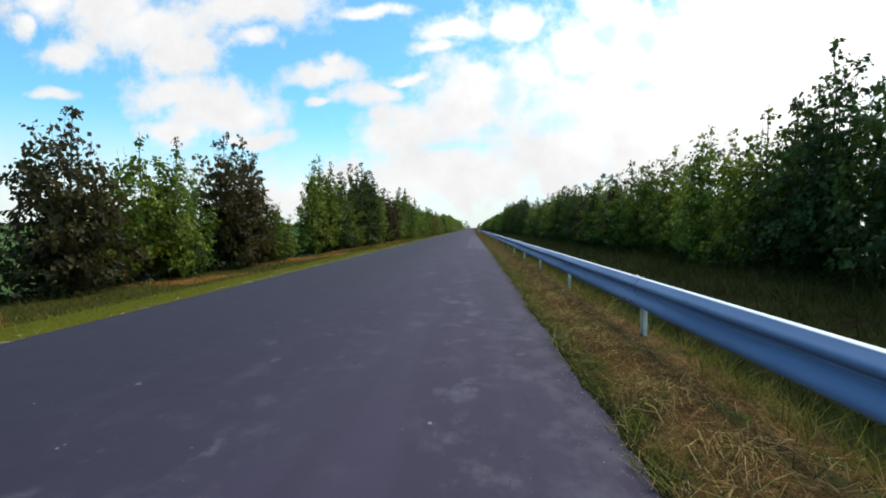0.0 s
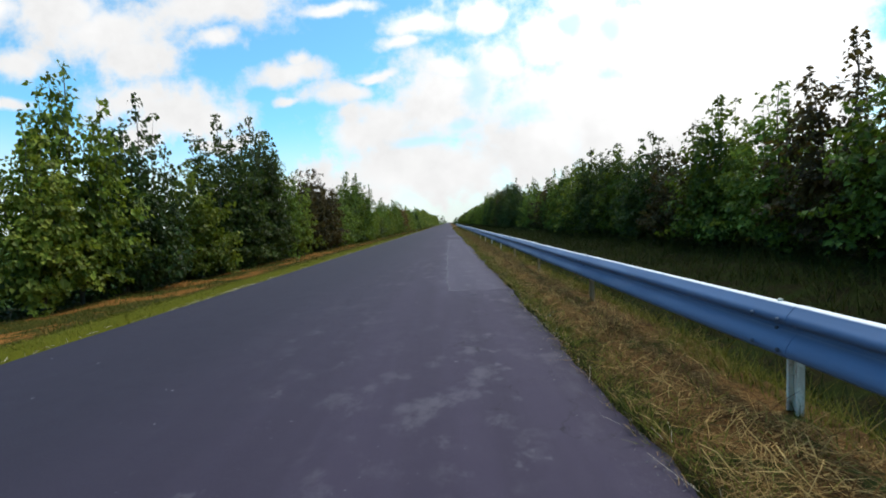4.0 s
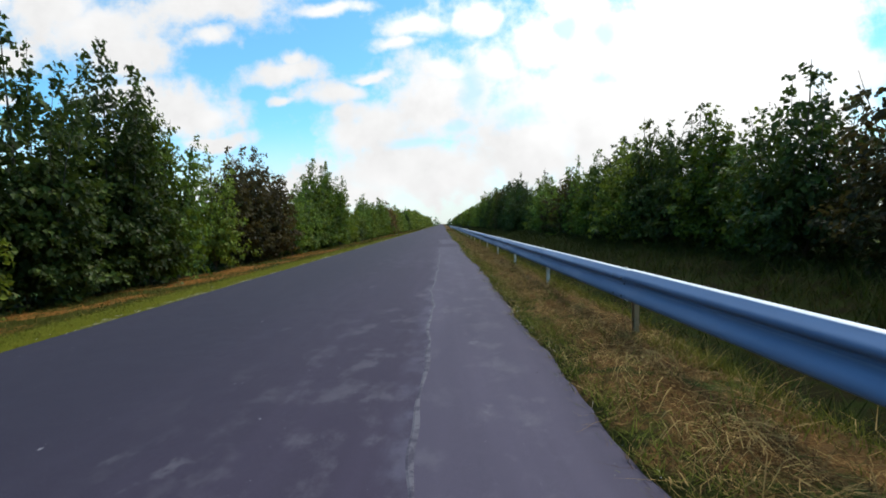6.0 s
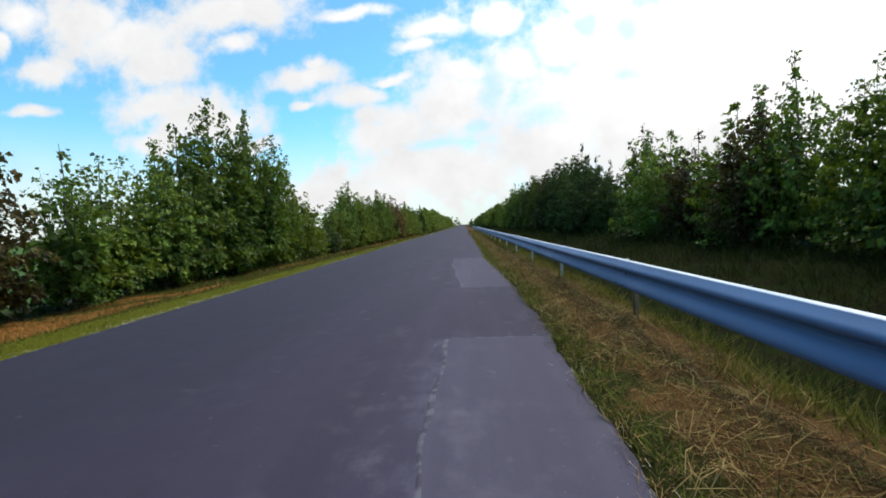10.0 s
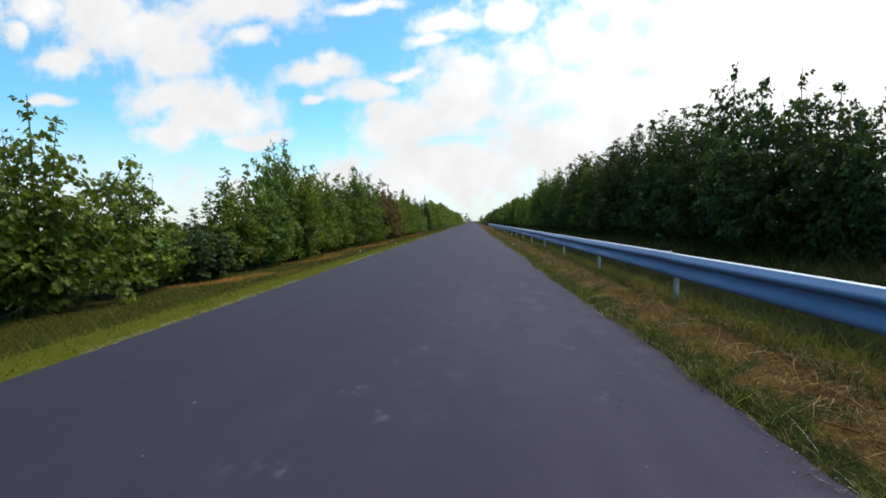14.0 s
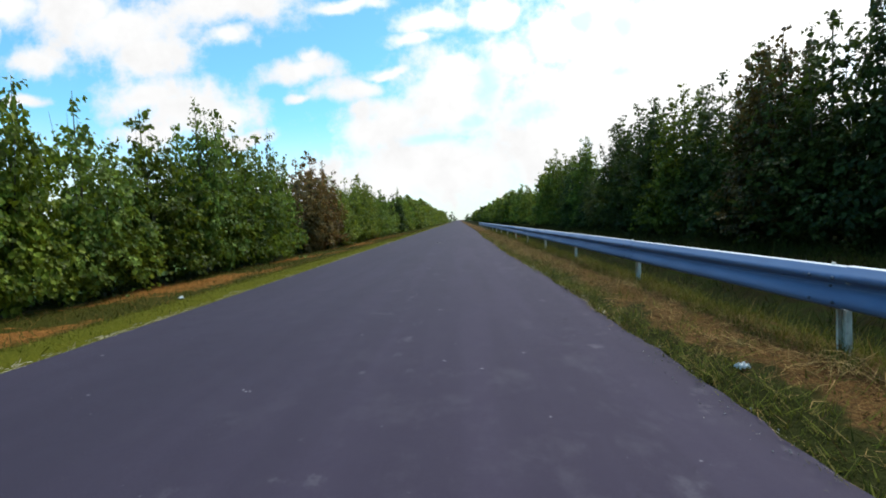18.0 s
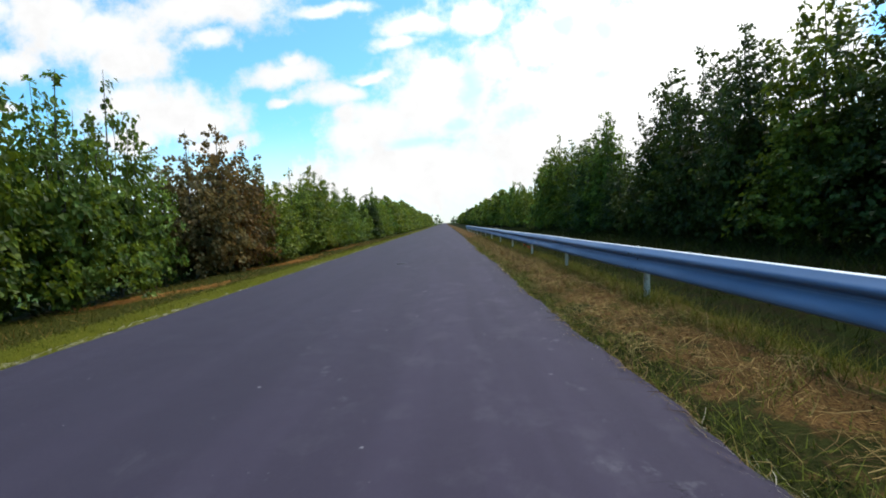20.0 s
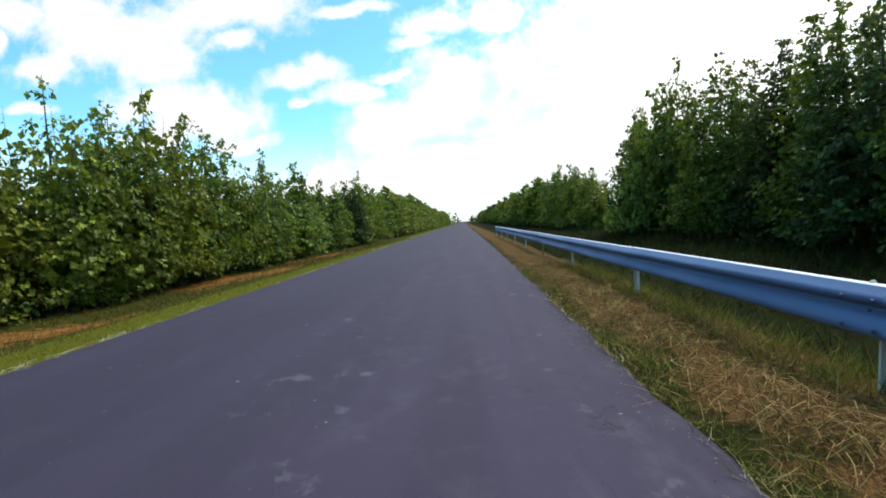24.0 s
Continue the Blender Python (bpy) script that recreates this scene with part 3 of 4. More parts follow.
def rounded(points, steps=3):
    """A smooth line through points, with more of them."""
    p = np.array([points[0], *points, points[-1]])
    out = []
    for k in range(1, len(p) - 2):
        for u in np.arange(steps) / steps:
            a, b, c, d = p[k - 1:k + 3]
            out.append(tuple(0.5 * (2 * b + (c - a) * u + (2 * a - 5 * b + 4 * c - d) * u ** 2 + (3 * b - a - 3 * c + d) * u ** 3)))
    return out + [tuple(points[-1])]


SHEET = rounded(PROFILE)


def beam_mesh():
    """One 4 m beam of the W profile, with sheet thickness."""
    n = len(SHEET)
    v, f = [], []
    for y in (-0.16, 3.839):
        v += [(d, y, z) for d, z in SHEET]
        v += [(d + 0.004, y, z) for d, z in SHEET]
    b = 2 * n
    for k in range(n - 1):
        f.append((k, b + k, b + k + 1, k + 1))
        f.append((n + k, n + k + 1, b + n + k + 1, b + n + k))
        f.append((k, k + 1, n + k + 1, n + k))
        f.append((b + k, b + n + k, b + n + k + 1, b + k + 1))
    f.append((0, n, b + n, b))
    f.append((n - 1, b + n - 1, b + 2 * n - 1, 2 * n - 1))
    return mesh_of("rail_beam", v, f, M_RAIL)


def post_mesh(material):
    """A C-section post driven into the ground, open to the back."""
    out = [(-0.045, -0.022), (0.045, -0.022), (0.045, 0.022), (0.03, 0.022), (0.03, 0.017), (0.04, 0.017), (0.04, -0.017), (-0.04, -0.017), (-0.04, 0.017), (-0.03, 0.017), (-0.03, 0.022), (-0.045, 0.022)]
    n = len(out)
    v = [(x, y, z) for z in (-0.35, 0.66) for x, y in out]
    f = [(k, (k + 1) % n, n + (k + 1) % n, n + k) for k in range(n)] + [tuple(range(n, 2 * n))]
    return mesh_of("post", v, f, material)


def bolt_mesh():
    v, f = tube([(0, 0, 0), (-0.008, 0, 0), (-0.014, 0, 0)], (0.013, 0.013, 0.008), 8)
    return mesh_of("bolt", v, f, M_BOLT)


def build_rail():
    rail = tagged(new("guard_rail"), "galvanised steel guard rail on posts along the verge", "guard rail")
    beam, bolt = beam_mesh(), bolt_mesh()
    post, brown = post_mesh(M_POST), post_mesh(M_POST_BROWN)
    v, f = box(-0.012, -0.035, 0.455, 0.045, 0.035, 0.645)
    bracket = mesh_of("bracket", v, f, M_RAIL)
    v, f = tube([(0, 0, -0.004), (0, 0, 0.010), (0.001, 0, 0.017)], (0.016, 0.015, 0.008), 7)
    cap = mesh_of("cap", v, f, M_POST)
    for k in range(-4, 37):
        y = POST_START + POST_STEP * k
        stained = k in (5, 6, 7, 12, 31)
        x = RAIL_X + 0.09
        q = part("post", brown if stained else post, rail, "brown stained steel post" if stained else "pale weathered steel post")
        q.matrix_basis = pose(x, y, 0.0, random.uniform(-1.2, 1.2), random.uniform(-1.2, 1.2), 90 + random.uniform(-3, 3))
        part("bracket", bracket, rail).matrix_basis = pose(RAIL_X + 0.012, y, 0)
        part("bolt", bolt, rail).matrix_basis = pose(RAIL_X - 0.012, y, 0.54)
        if k < 36:
            b = part("rail_beam", beam, rail)
            b.matrix_basis = pose(RAIL_X, y, 0.003 * math.sin(2.3 * k), 0, 0, 0.05 * math.sin(1.7 * k))
            for dy in (-0.11, 0.11):
                for z in (0.615, 0.44):
                    part("bolt", bolt, b, "dark splice bolt").matrix_basis = pose(-0.088, dy, z)
            part("cap", cap, b, "pale bolt head on top of the beam").matrix_basis = pose(0.004, 0, 0.699, 0, 0, 30 * k)
    return rail


build_rail()

# ---- trees ----
LEAF = np.array([(0, 0, 0), (0.50, 0.48, 0.12), (0, 1.0, -0.18), (-0.50, 0.48, 0.12)])
LEAF_TRIS = np.array([(0, 1, 2), (0, 2, 3)])


def unit(v):
    return v / (np.linalg.norm(v, axis=-1, keepdims=True) + 1e-9)


def blades_of(points, along, normal, size):
    """Verts and triangles of one folded leaf at each point, pointing along, facing normal."""
    y = unit(along)
    x = unit(np.cross(y, normal))
    z = np.cross(x, y)
    s = size[:, None, None]
    v = points[:, None] + s * (LEAF[None, :, 0, None] * x[:, None] + LEAF[None, :, 1, None] * y[:, None] + LEAF[None, :, 2, None] * z[:, None])
    t = LEAF_TRIS[None] + (np.arange(len(points)) * len(LEAF))[:, None, None]
    return v.reshape(-1, 3), t.reshape(-1, 3)


def leaves(points, outward, size, rng, droop=0.5):
    """One loose leaf at each point, hanging outwards."""
    n = len(points)
    y = outward + rng.normal(0, 0.55, (n, 3))
    y[:, 2] -= droop * rng.uniform(0.2, 1.6, n)
    up = np.array([0, 0, 1.0]) + 0.6 * outward + rng.normal(0, 0.35, (n, 3))
    return blades_of(points, y, up, size * rng.uniform(0.65, 1.25, n))


def leaf_sprays(C, D, N, per, size, rng):
    """Layered sprays: on each twig tip leaves stand left and right of its line in one drooping sheet."""
    S = unit(np.cross(D, N))
    P, A, Z = [], [], []
    for j in range(per):
        keep = rng.uniform(0, 1, len(C)) < 0.88
        c, d, n, side = C[keep], D[keep], N[keep], S[keep]
        m = len(c)
        turn = (1 if j % 2 else -1) * rng.uniform(0.25, 1.15, m)[:, None] * (0.25 if j == per - 1 else 1.0)
        along = d * np.cos(turn) + side * np.sin(turn)
        along[:, 2] -= rng.uniform(0.1, 0.9, m)
        along += rng.normal(0, 0.2, (m, 3))
        start = c + d * (size * 2.1 * (j / per - 0.35)) + side * turn * size * 0.25 + rng.normal(0, size * 0.34, (m, 3))
        P.append(start)
        A.append(along)
        Z.append(n + rng.normal(0, 0.32, (m, 3)))
    P = np.concatenate(P)
    return blades_of(P, np.concatenate(A), np.concatenate(Z), size * rng.uniform(0.6, 1.35, len(P)))


def tree_proto(seed, H, radius, leaders, sprays, per, size, airy=0.0, shade=20):
    """Meshes of a young many-stemmed maple of height H: trunk, limbs, and boughs that end in clumps of leaf sprays."""
    rng = np.random.default_rng(seed)
    stems = []
    for k in range(leaders):
        a = 2.4 * k + rng.uniform(-0.3, 0.3)
        out = 0.04 if k == 0 else rng.uniform(0.18, 0.78)
        far = radius * out
        top = H if k == 0 else H * (1.0 - 0.52 * out ** 1.2 * rng.uniform(0.45, 1.25))
        z0 = 0.0 if k == 0 else rng.uniform(0.05, 0.5)
        pts = []
        for s in np.linspace(0, 1, 6):
            r = far * (s ** 0.6)
            pts.append((r * math.cos(a) + 0.05 * rng.normal() * s, r * math.sin(a) + 0.05 * rng.normal() * s, z0 + (top - z0) * s - (0.3 if k == 0 and s == 0 else 0)))
        stems.append(np.array(pts))
    woods = []
    for k, pts in enumerate(stems):
        r0 = 0.065 if k == 0 else 0.035
        woods.append(tube(pts.tolist(), [r0 * (1 - 0.88 * s / 5) for s in range(6)], 6 if k == 0 else 4))
    lobe = rng.uniform(0, 2 * math.pi, 4)

    def reach(a, h):
        full = np.interp(h, (0, 0.06, 0.18, 0.35, 0.55, 0.75, 0.89, 1), (0.30, 0.56, 0.92, 0.99, 0.77, 0.46, 0.20, 0.05))
        return radius * full * (1 + 0.17 * math.sin(2 * a + lobe[0] + 5 * h) + 0.13 * math.sin(3 * a + lobe[1] - 9 * h) + 0.10 * math.sin(5 * a + lobe[2] + 14 * h))

    def on(pts, s):
        j = s * 5
        e = min(int(j), 4)
        return pts[e] + (pts[e + 1] - pts[e]) * (j - e)

    clumps = []
    for k, pts in enumerate(stems):
        long = pts[-1, 2] - pts[0, 2]
        # boughs, spiralling up the stem
        for i in range(int(long / 0.19)):
            s = (i + rng.uniform(0.2, 1.0)) / int(long / 0.19) * 0.76
            q = on(pts, s)
            az, rq = math.atan2(q[1], q[0]), math.hypot(q[0], q[1])
            a = 2.4 * i + k + rng.normal(0, 0.3)
            if k:
                a = az + 0.7 * ((a - az + math.pi) % (2 * math.pi) - math.pi)
            way = np.array([math.cos(a), math.sin(a), 0.0])
            R = reach(a, max(q[2], 0) / H)
            b = float(q[0] * way[0] + q[1] * way[1])
            l = -b + math.sqrt(max(b * b - rq * rq + R * R, 0.0)) if rq < R else 0.2
            l = max(0.16, min(l - 0.12, np.interp(s, (0, 0.25, 0.5, 0.8), (2.6, 1.6, 0.75, 0.35)))) * rng.uniform(0.55, 1.06)
            rise = np.interp(s, (0, 0.3, 0.8), (0.0, 0.45, 1.1)) + rng.normal(0, 0.15)
            p = q + way * l
            p[2] += rise * l - 0.24 * l * l
            size_of = np.interp(s, (0, 0.5, 0.82), (0.37, 0.29, 0.18)) * rng.uniform(0.75, 1.2)
            clumps.append((p, way, size_of, 0.62, 1.0))
            if l > 0.9:
                clumps.append((q + way * l * 0.55 + rng.normal(0, 0.1, 3), way, 0.8 * size_of, 0.6, 0.5))
        # the leafy spire of each leader
        for s in np.arange(0.66, 1.0, 0.20 / long):
            q = on(pts, s)
            a = rng.uniform(0, 2 * math.pi)
            clumps.append((q + rng.normal(0, 0.04, 3), np.array([math.cos(a), math.sin(a), 0.0]), np.interp(s, (0.66, 0.85, 1.0), (0.21, 0.14, 0.06)), 1.1, 0.8))
    total = sum(c[4] * c[2] ** 1.3 for c in clumps)
    C, D, N = [], [], []
    for p, way, rad, flat, share in clumps:
        if rng.uniform() < airy * (1.0 if airy > 0.3 else min(1.0, max(0.0, p[2] / H * 2.2 - 0.5))):
            continue
        n = max(2, int(sprays * share * rad ** 1.3 / total + rng.uniform(0, 1)))
        d = unit(rng.normal(0, 1, (n, 3)) + 0.55 * way + (0, 0, 0.35))
        at = p + d * rad * rng.uniform(0.55, 1.0, (n, 1)) * (1.0, 1.0, flat)
        at[:, 2] = np.clip(at[:, 2], 0.08, H - 0.06)
        C.append(at)
        go = d * (1, 1, 0.6) + 0.5 * way + rng.normal(0, 0.25, (n, 3))
        go[:, 2] -= 0.1
        D.append(go)
        N.append(d * 1.25 + 0.3 * way + (0, 0, 0.7) + rng.normal(0, 0.18, (n, 3)))
    C, D, N = np.concatenate(C), unit(np.concatenate(D)), unit(np.concatenate(N))
    v, t = leaf_sprays(C, D, N, per, size, rng)
    # old leaves along the stems shade the inside of the crown
    inner = []
    for k, pts in enumerate(stems):
        for s in rng.uniform(0.02, 0.55, int(shade * (pts[-1, 2] - pts[0, 2]))):
            inner.append(on(pts, s) + rng.normal(0, 0.26 * (1.1 - s), 3) * (1, 1, 0.6))
    inner = np.array(inner)
    inner[:, 2] = np.maximum(inner[:, 2], 0.1)
    v2, t2 = leaves(inner, unit(inner * (1, 1, 0) + 1e-3), 2.1 * size, rng, 0.8)
    return woods, np.concatenate([v, v2]), t


def build_proto(seed, *args, **kw):
    woods, v, t = tree_proto(seed, *args, **kw)
    return [mesh_of("trunk" if k == 0 else "limb", *w, M_BARK, True) for k, w in enumerate(woods)], v, {}


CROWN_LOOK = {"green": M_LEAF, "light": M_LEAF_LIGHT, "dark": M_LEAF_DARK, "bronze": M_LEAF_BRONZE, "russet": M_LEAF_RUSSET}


def crown_of(proto, colour, clear):
    """The crown mesh of a kind of tree; clear is the height up to which grazing and shade have bared it."""
    wood, v, done = proto
    if (colour, clear) not in done:
        leaf = v.reshape(-1, 4, 3)
        if clear:
            edge = clear + 0.4 * np.sin(2.3 * leaf[:, 0, 0]) * np.sin(2.9 * leaf[:, 0, 1])
            leaf = leaf[leaf[:, :, 2].min(1) > edge]
        t = LEAF_TRIS[None] + (np.arange(len(leaf)) * 4)[:, None, None]
        done[colour, clear] = mesh_of("crown", leaf.reshape(-1, 3), t.reshape(-1, 3), CROWN_LOOK[colour])
    return done[colour, clear]


PROTOS = {
    "full": [build_proto(51, 7.0, 2.75, 13, 1800, 6, 0.145), build_proto(52, 7.0, 2.8, 14, 1850, 6, 0.145)],
    "tall": [build_proto(11, 7.0, 2.6, 12, 1700, 6, 0.145, airy=0.29), build_proto(12, 7.0, 2.45, 11, 1550, 6, 0.145, airy=0.3), build_proto(13, 7.0, 2.7, 13, 1750, 6, 0.145, airy=0.27)],
    "broad": [build_proto(14, 5.0, 2.4, 11, 1250, 6, 0.141, airy=0.27), build_proto(15, 5.0, 2.3, 10, 1200, 6, 0.141, airy=0.27), build_proto(16, 5.0, 2.5, 12, 1300, 6, 0.141, airy=0.27), build_proto(17, 5.0, 2.35, 11, 1220, 6, 0.141, airy=0.27)],
    "slim": [build_proto(21, 5.0, 1.75, 8, 800, 6, 0.134, airy=0.18), build_proto(22, 5.0, 1.65, 7, 760, 6, 0.134, airy=0.18), build_proto(23, 5.0, 1.85, 8, 860, 6, 0.134, airy=0.18)],
    "open": [build_proto(31, 5.0, 1.65, 9, 620, 6, 0.134, airy=0.35), build_proto(32, 5.0, 1.55, 8, 580, 6, 0.134, airy=0.35)],
    "mid": [build_proto(36, 5.0, 2.3, 10, 640, 6, 0.18), build_proto(37, 5.0, 2.2, 9, 610, 6, 0.18)],
    "far": [build_proto(41, 5.0, 1.8, 5, 220, 5, 0.34), build_proto(42, 5.0, 1.7, 5, 210, 5, 0.34)],
}
LABELS = {"light": "young light-green maple, sun and haze in its leaf colour", "green": "young green maple with leaves down to the ground", "dark": "young maple with a spiky top, dark green deepened for backlight", "bronze": "young maple with dark bronze foliage", "russet": "young maple with russet-brown foliage"}
COUNT = {}


def plant(x, y, top, form, colour, group, wide=1.0):
    """A tree whose tip reaches the height top."""
    if form == "broad" and y > 138:
        form = "mid"
    if form == "broad" and top > 6.05:
        form = "full" if x < 0 else "tall"
    k = COUNT[form] = COUNT.get(form, 0) + 1
    proto = PROTOS[form][k % len(PROTOS[form])]
    z = float(ground_z(x, y))
    sz = (top - z) / (7.0 if form in ("tall", "full") else 5.0)
    sx = wide * (0.72 + 0.28 * sz) * random.uniform(0.92, 1.05)
    ob = tagged(new("tree"), ("tall " if top > 6.5 else "small " if top < 3.0 else "") + LABELS[colour], "tree", group)
    ob.matrix_basis = pose(x, y, z, 0, 0, random.uniform(0, 360)) @ Matrix.Diagonal((sx, sx, sz, 1))
    for me in proto[0]:
        part("trunk" if me.name.startswith("trunk") else "limb", me, ob)
    part("crown", crown_of(proto, colour, 0.32 if x < 0 else 0.3), ob)
    return ob


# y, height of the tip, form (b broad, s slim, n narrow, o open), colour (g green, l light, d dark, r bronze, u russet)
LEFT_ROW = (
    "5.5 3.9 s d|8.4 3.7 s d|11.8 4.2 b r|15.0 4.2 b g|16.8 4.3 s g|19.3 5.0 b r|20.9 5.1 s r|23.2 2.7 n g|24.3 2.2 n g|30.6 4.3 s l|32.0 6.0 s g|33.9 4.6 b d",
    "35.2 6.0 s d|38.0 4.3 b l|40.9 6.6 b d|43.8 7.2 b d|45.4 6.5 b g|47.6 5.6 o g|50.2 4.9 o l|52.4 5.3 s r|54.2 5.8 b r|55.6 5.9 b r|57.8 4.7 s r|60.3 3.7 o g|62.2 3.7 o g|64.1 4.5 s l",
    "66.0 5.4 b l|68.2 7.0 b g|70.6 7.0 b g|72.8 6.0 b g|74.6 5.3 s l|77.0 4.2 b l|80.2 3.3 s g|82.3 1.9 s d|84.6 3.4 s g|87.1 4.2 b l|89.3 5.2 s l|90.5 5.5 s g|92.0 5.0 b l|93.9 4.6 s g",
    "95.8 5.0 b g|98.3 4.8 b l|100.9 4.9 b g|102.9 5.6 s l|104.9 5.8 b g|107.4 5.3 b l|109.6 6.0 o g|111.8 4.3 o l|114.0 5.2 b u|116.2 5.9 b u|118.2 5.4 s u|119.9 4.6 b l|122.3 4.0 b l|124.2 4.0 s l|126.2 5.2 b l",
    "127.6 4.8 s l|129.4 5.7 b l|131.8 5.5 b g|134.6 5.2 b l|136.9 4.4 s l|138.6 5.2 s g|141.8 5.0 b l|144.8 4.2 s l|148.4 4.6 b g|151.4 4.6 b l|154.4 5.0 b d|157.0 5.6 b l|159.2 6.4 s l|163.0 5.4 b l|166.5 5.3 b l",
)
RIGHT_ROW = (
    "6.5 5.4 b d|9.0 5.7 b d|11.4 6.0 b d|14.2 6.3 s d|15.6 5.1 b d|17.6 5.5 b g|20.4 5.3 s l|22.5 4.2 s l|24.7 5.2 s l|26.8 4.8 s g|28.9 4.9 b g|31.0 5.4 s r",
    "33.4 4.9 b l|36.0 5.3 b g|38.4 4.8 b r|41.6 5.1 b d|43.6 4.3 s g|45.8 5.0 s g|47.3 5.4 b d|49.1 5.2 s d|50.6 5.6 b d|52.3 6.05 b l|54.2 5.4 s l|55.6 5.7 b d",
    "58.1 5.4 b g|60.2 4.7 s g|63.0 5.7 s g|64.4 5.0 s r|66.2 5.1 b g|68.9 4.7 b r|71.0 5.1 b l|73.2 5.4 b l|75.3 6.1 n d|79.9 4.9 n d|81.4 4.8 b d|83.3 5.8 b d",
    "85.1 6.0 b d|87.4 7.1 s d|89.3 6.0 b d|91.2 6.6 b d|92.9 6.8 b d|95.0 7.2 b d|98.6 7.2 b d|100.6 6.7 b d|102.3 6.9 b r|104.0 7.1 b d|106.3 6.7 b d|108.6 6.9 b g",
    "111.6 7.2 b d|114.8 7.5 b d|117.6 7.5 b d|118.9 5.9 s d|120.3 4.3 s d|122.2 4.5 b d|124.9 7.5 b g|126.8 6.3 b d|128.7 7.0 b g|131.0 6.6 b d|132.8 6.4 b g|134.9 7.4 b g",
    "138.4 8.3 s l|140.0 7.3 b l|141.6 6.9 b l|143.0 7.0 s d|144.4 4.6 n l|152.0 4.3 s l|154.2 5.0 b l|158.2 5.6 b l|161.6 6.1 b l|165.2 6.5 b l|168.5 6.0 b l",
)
FORMS, COLOURS = {"b": "broad", "s": "slim", "o": "open", "n": "slim"}, {"g": "green", "l": "light", "d": "dark", "r": "bronze", "u": "russet"}


def plant_rows():
    for rows, x, group in ((LEFT_ROW, -10.1, "trees along the grassy bank"), (RIGHT_ROW, 10.0, "trees beyond the ditch")):
        for row in "|".join(rows).split("|"):
            y, top, form, colour = row.split()
            plant(x + random.uniform(-0.35, 0.35), float(y), float(top), FORMS[form], COLOURS[colour], group, 0.72 if form == "n" else random.uniform(0.78, 0.95) if x < 0 else random.uniform(0.82, 1.0))
        y = 170.5
        while y < 400:
            y += random.uniform(2.8, 3.6) * (1.0 if y < 260 else 1.5)
            plant(x + random.uniform(-0.4, 0.4), y, random.uniform(4.8, 6.6), "far", random.choice(("light", "green", "dark") if x > 0 else ("light", "light", "green")), group, 1.15)


plant_rows()

# ---- grass ----


def blades(name, n, area, height, width, material, rng, label, lie=0.35, flat=None):
    """Single bent blades of grass over x0..x1, y0..y1, as one object."""
    x0, x1, y0, y1 = area
    x = rng.uniform(x0, x1, n)
    y = rng.uniform(y0, y1, n)
    if flat is not None:
        keep = flat(x, y, rng.uniform(0, 1, n))
        x, y = x[keep], y[keep]
        n = len(x)
    z = ground_z(x, y) - 0.01
    tuft = np.sin(31.0 * x + 7.0 * np.sin(5.0 * y)) * np.sin(27.0 * y + 5.0 * np.sin(9.0 * x)) + 0.6 * np.sin(9.0 * x - 4.0 * y) * np.sin(7.0 * y + 2.0 * x)
    h = height * rng.uniform(0.45, 1.3, n) * np.clip(1.0 + 0.55 * tuft, 0.25, 1.9)
    a = rng.uniform(0, 2 * np.pi, n)
    b = a + rng.uniform(1.0, 2.1, n)
    w = width * rng.uniform(0.6, 1.3, n)
    bend = h * lie * rng.uniform(0.3, 1.8, n)
    base = np.stack([x, y, z], -1)
    side = np.stack([np.cos(b), np.sin(b), 0 * b], -1) * w[:, None] / 2
    out = np.stack([np.cos(a), np.sin(a), 0 * a], -1) * bend[:, None]
    tip = base + out + np.stack([0 * h, 0 * h, h], -1)
    v = np.stack([base - side, base + side, tip], 1).reshape(-1, 3)
    t = np.arange(3 * n).reshape(-1, 3)
    return tagged(new(name, mesh_of(name, v, t.reshape(-1, 3), material)), label, "grass", kind="stuff")


def surface(x, y):
    """Height of what lies open at a place: asphalt or ground."""
    return np.where((x > ROAD_LEFT) & (x < road_edge(y)), road_z(x, y), ground_z(x, y))


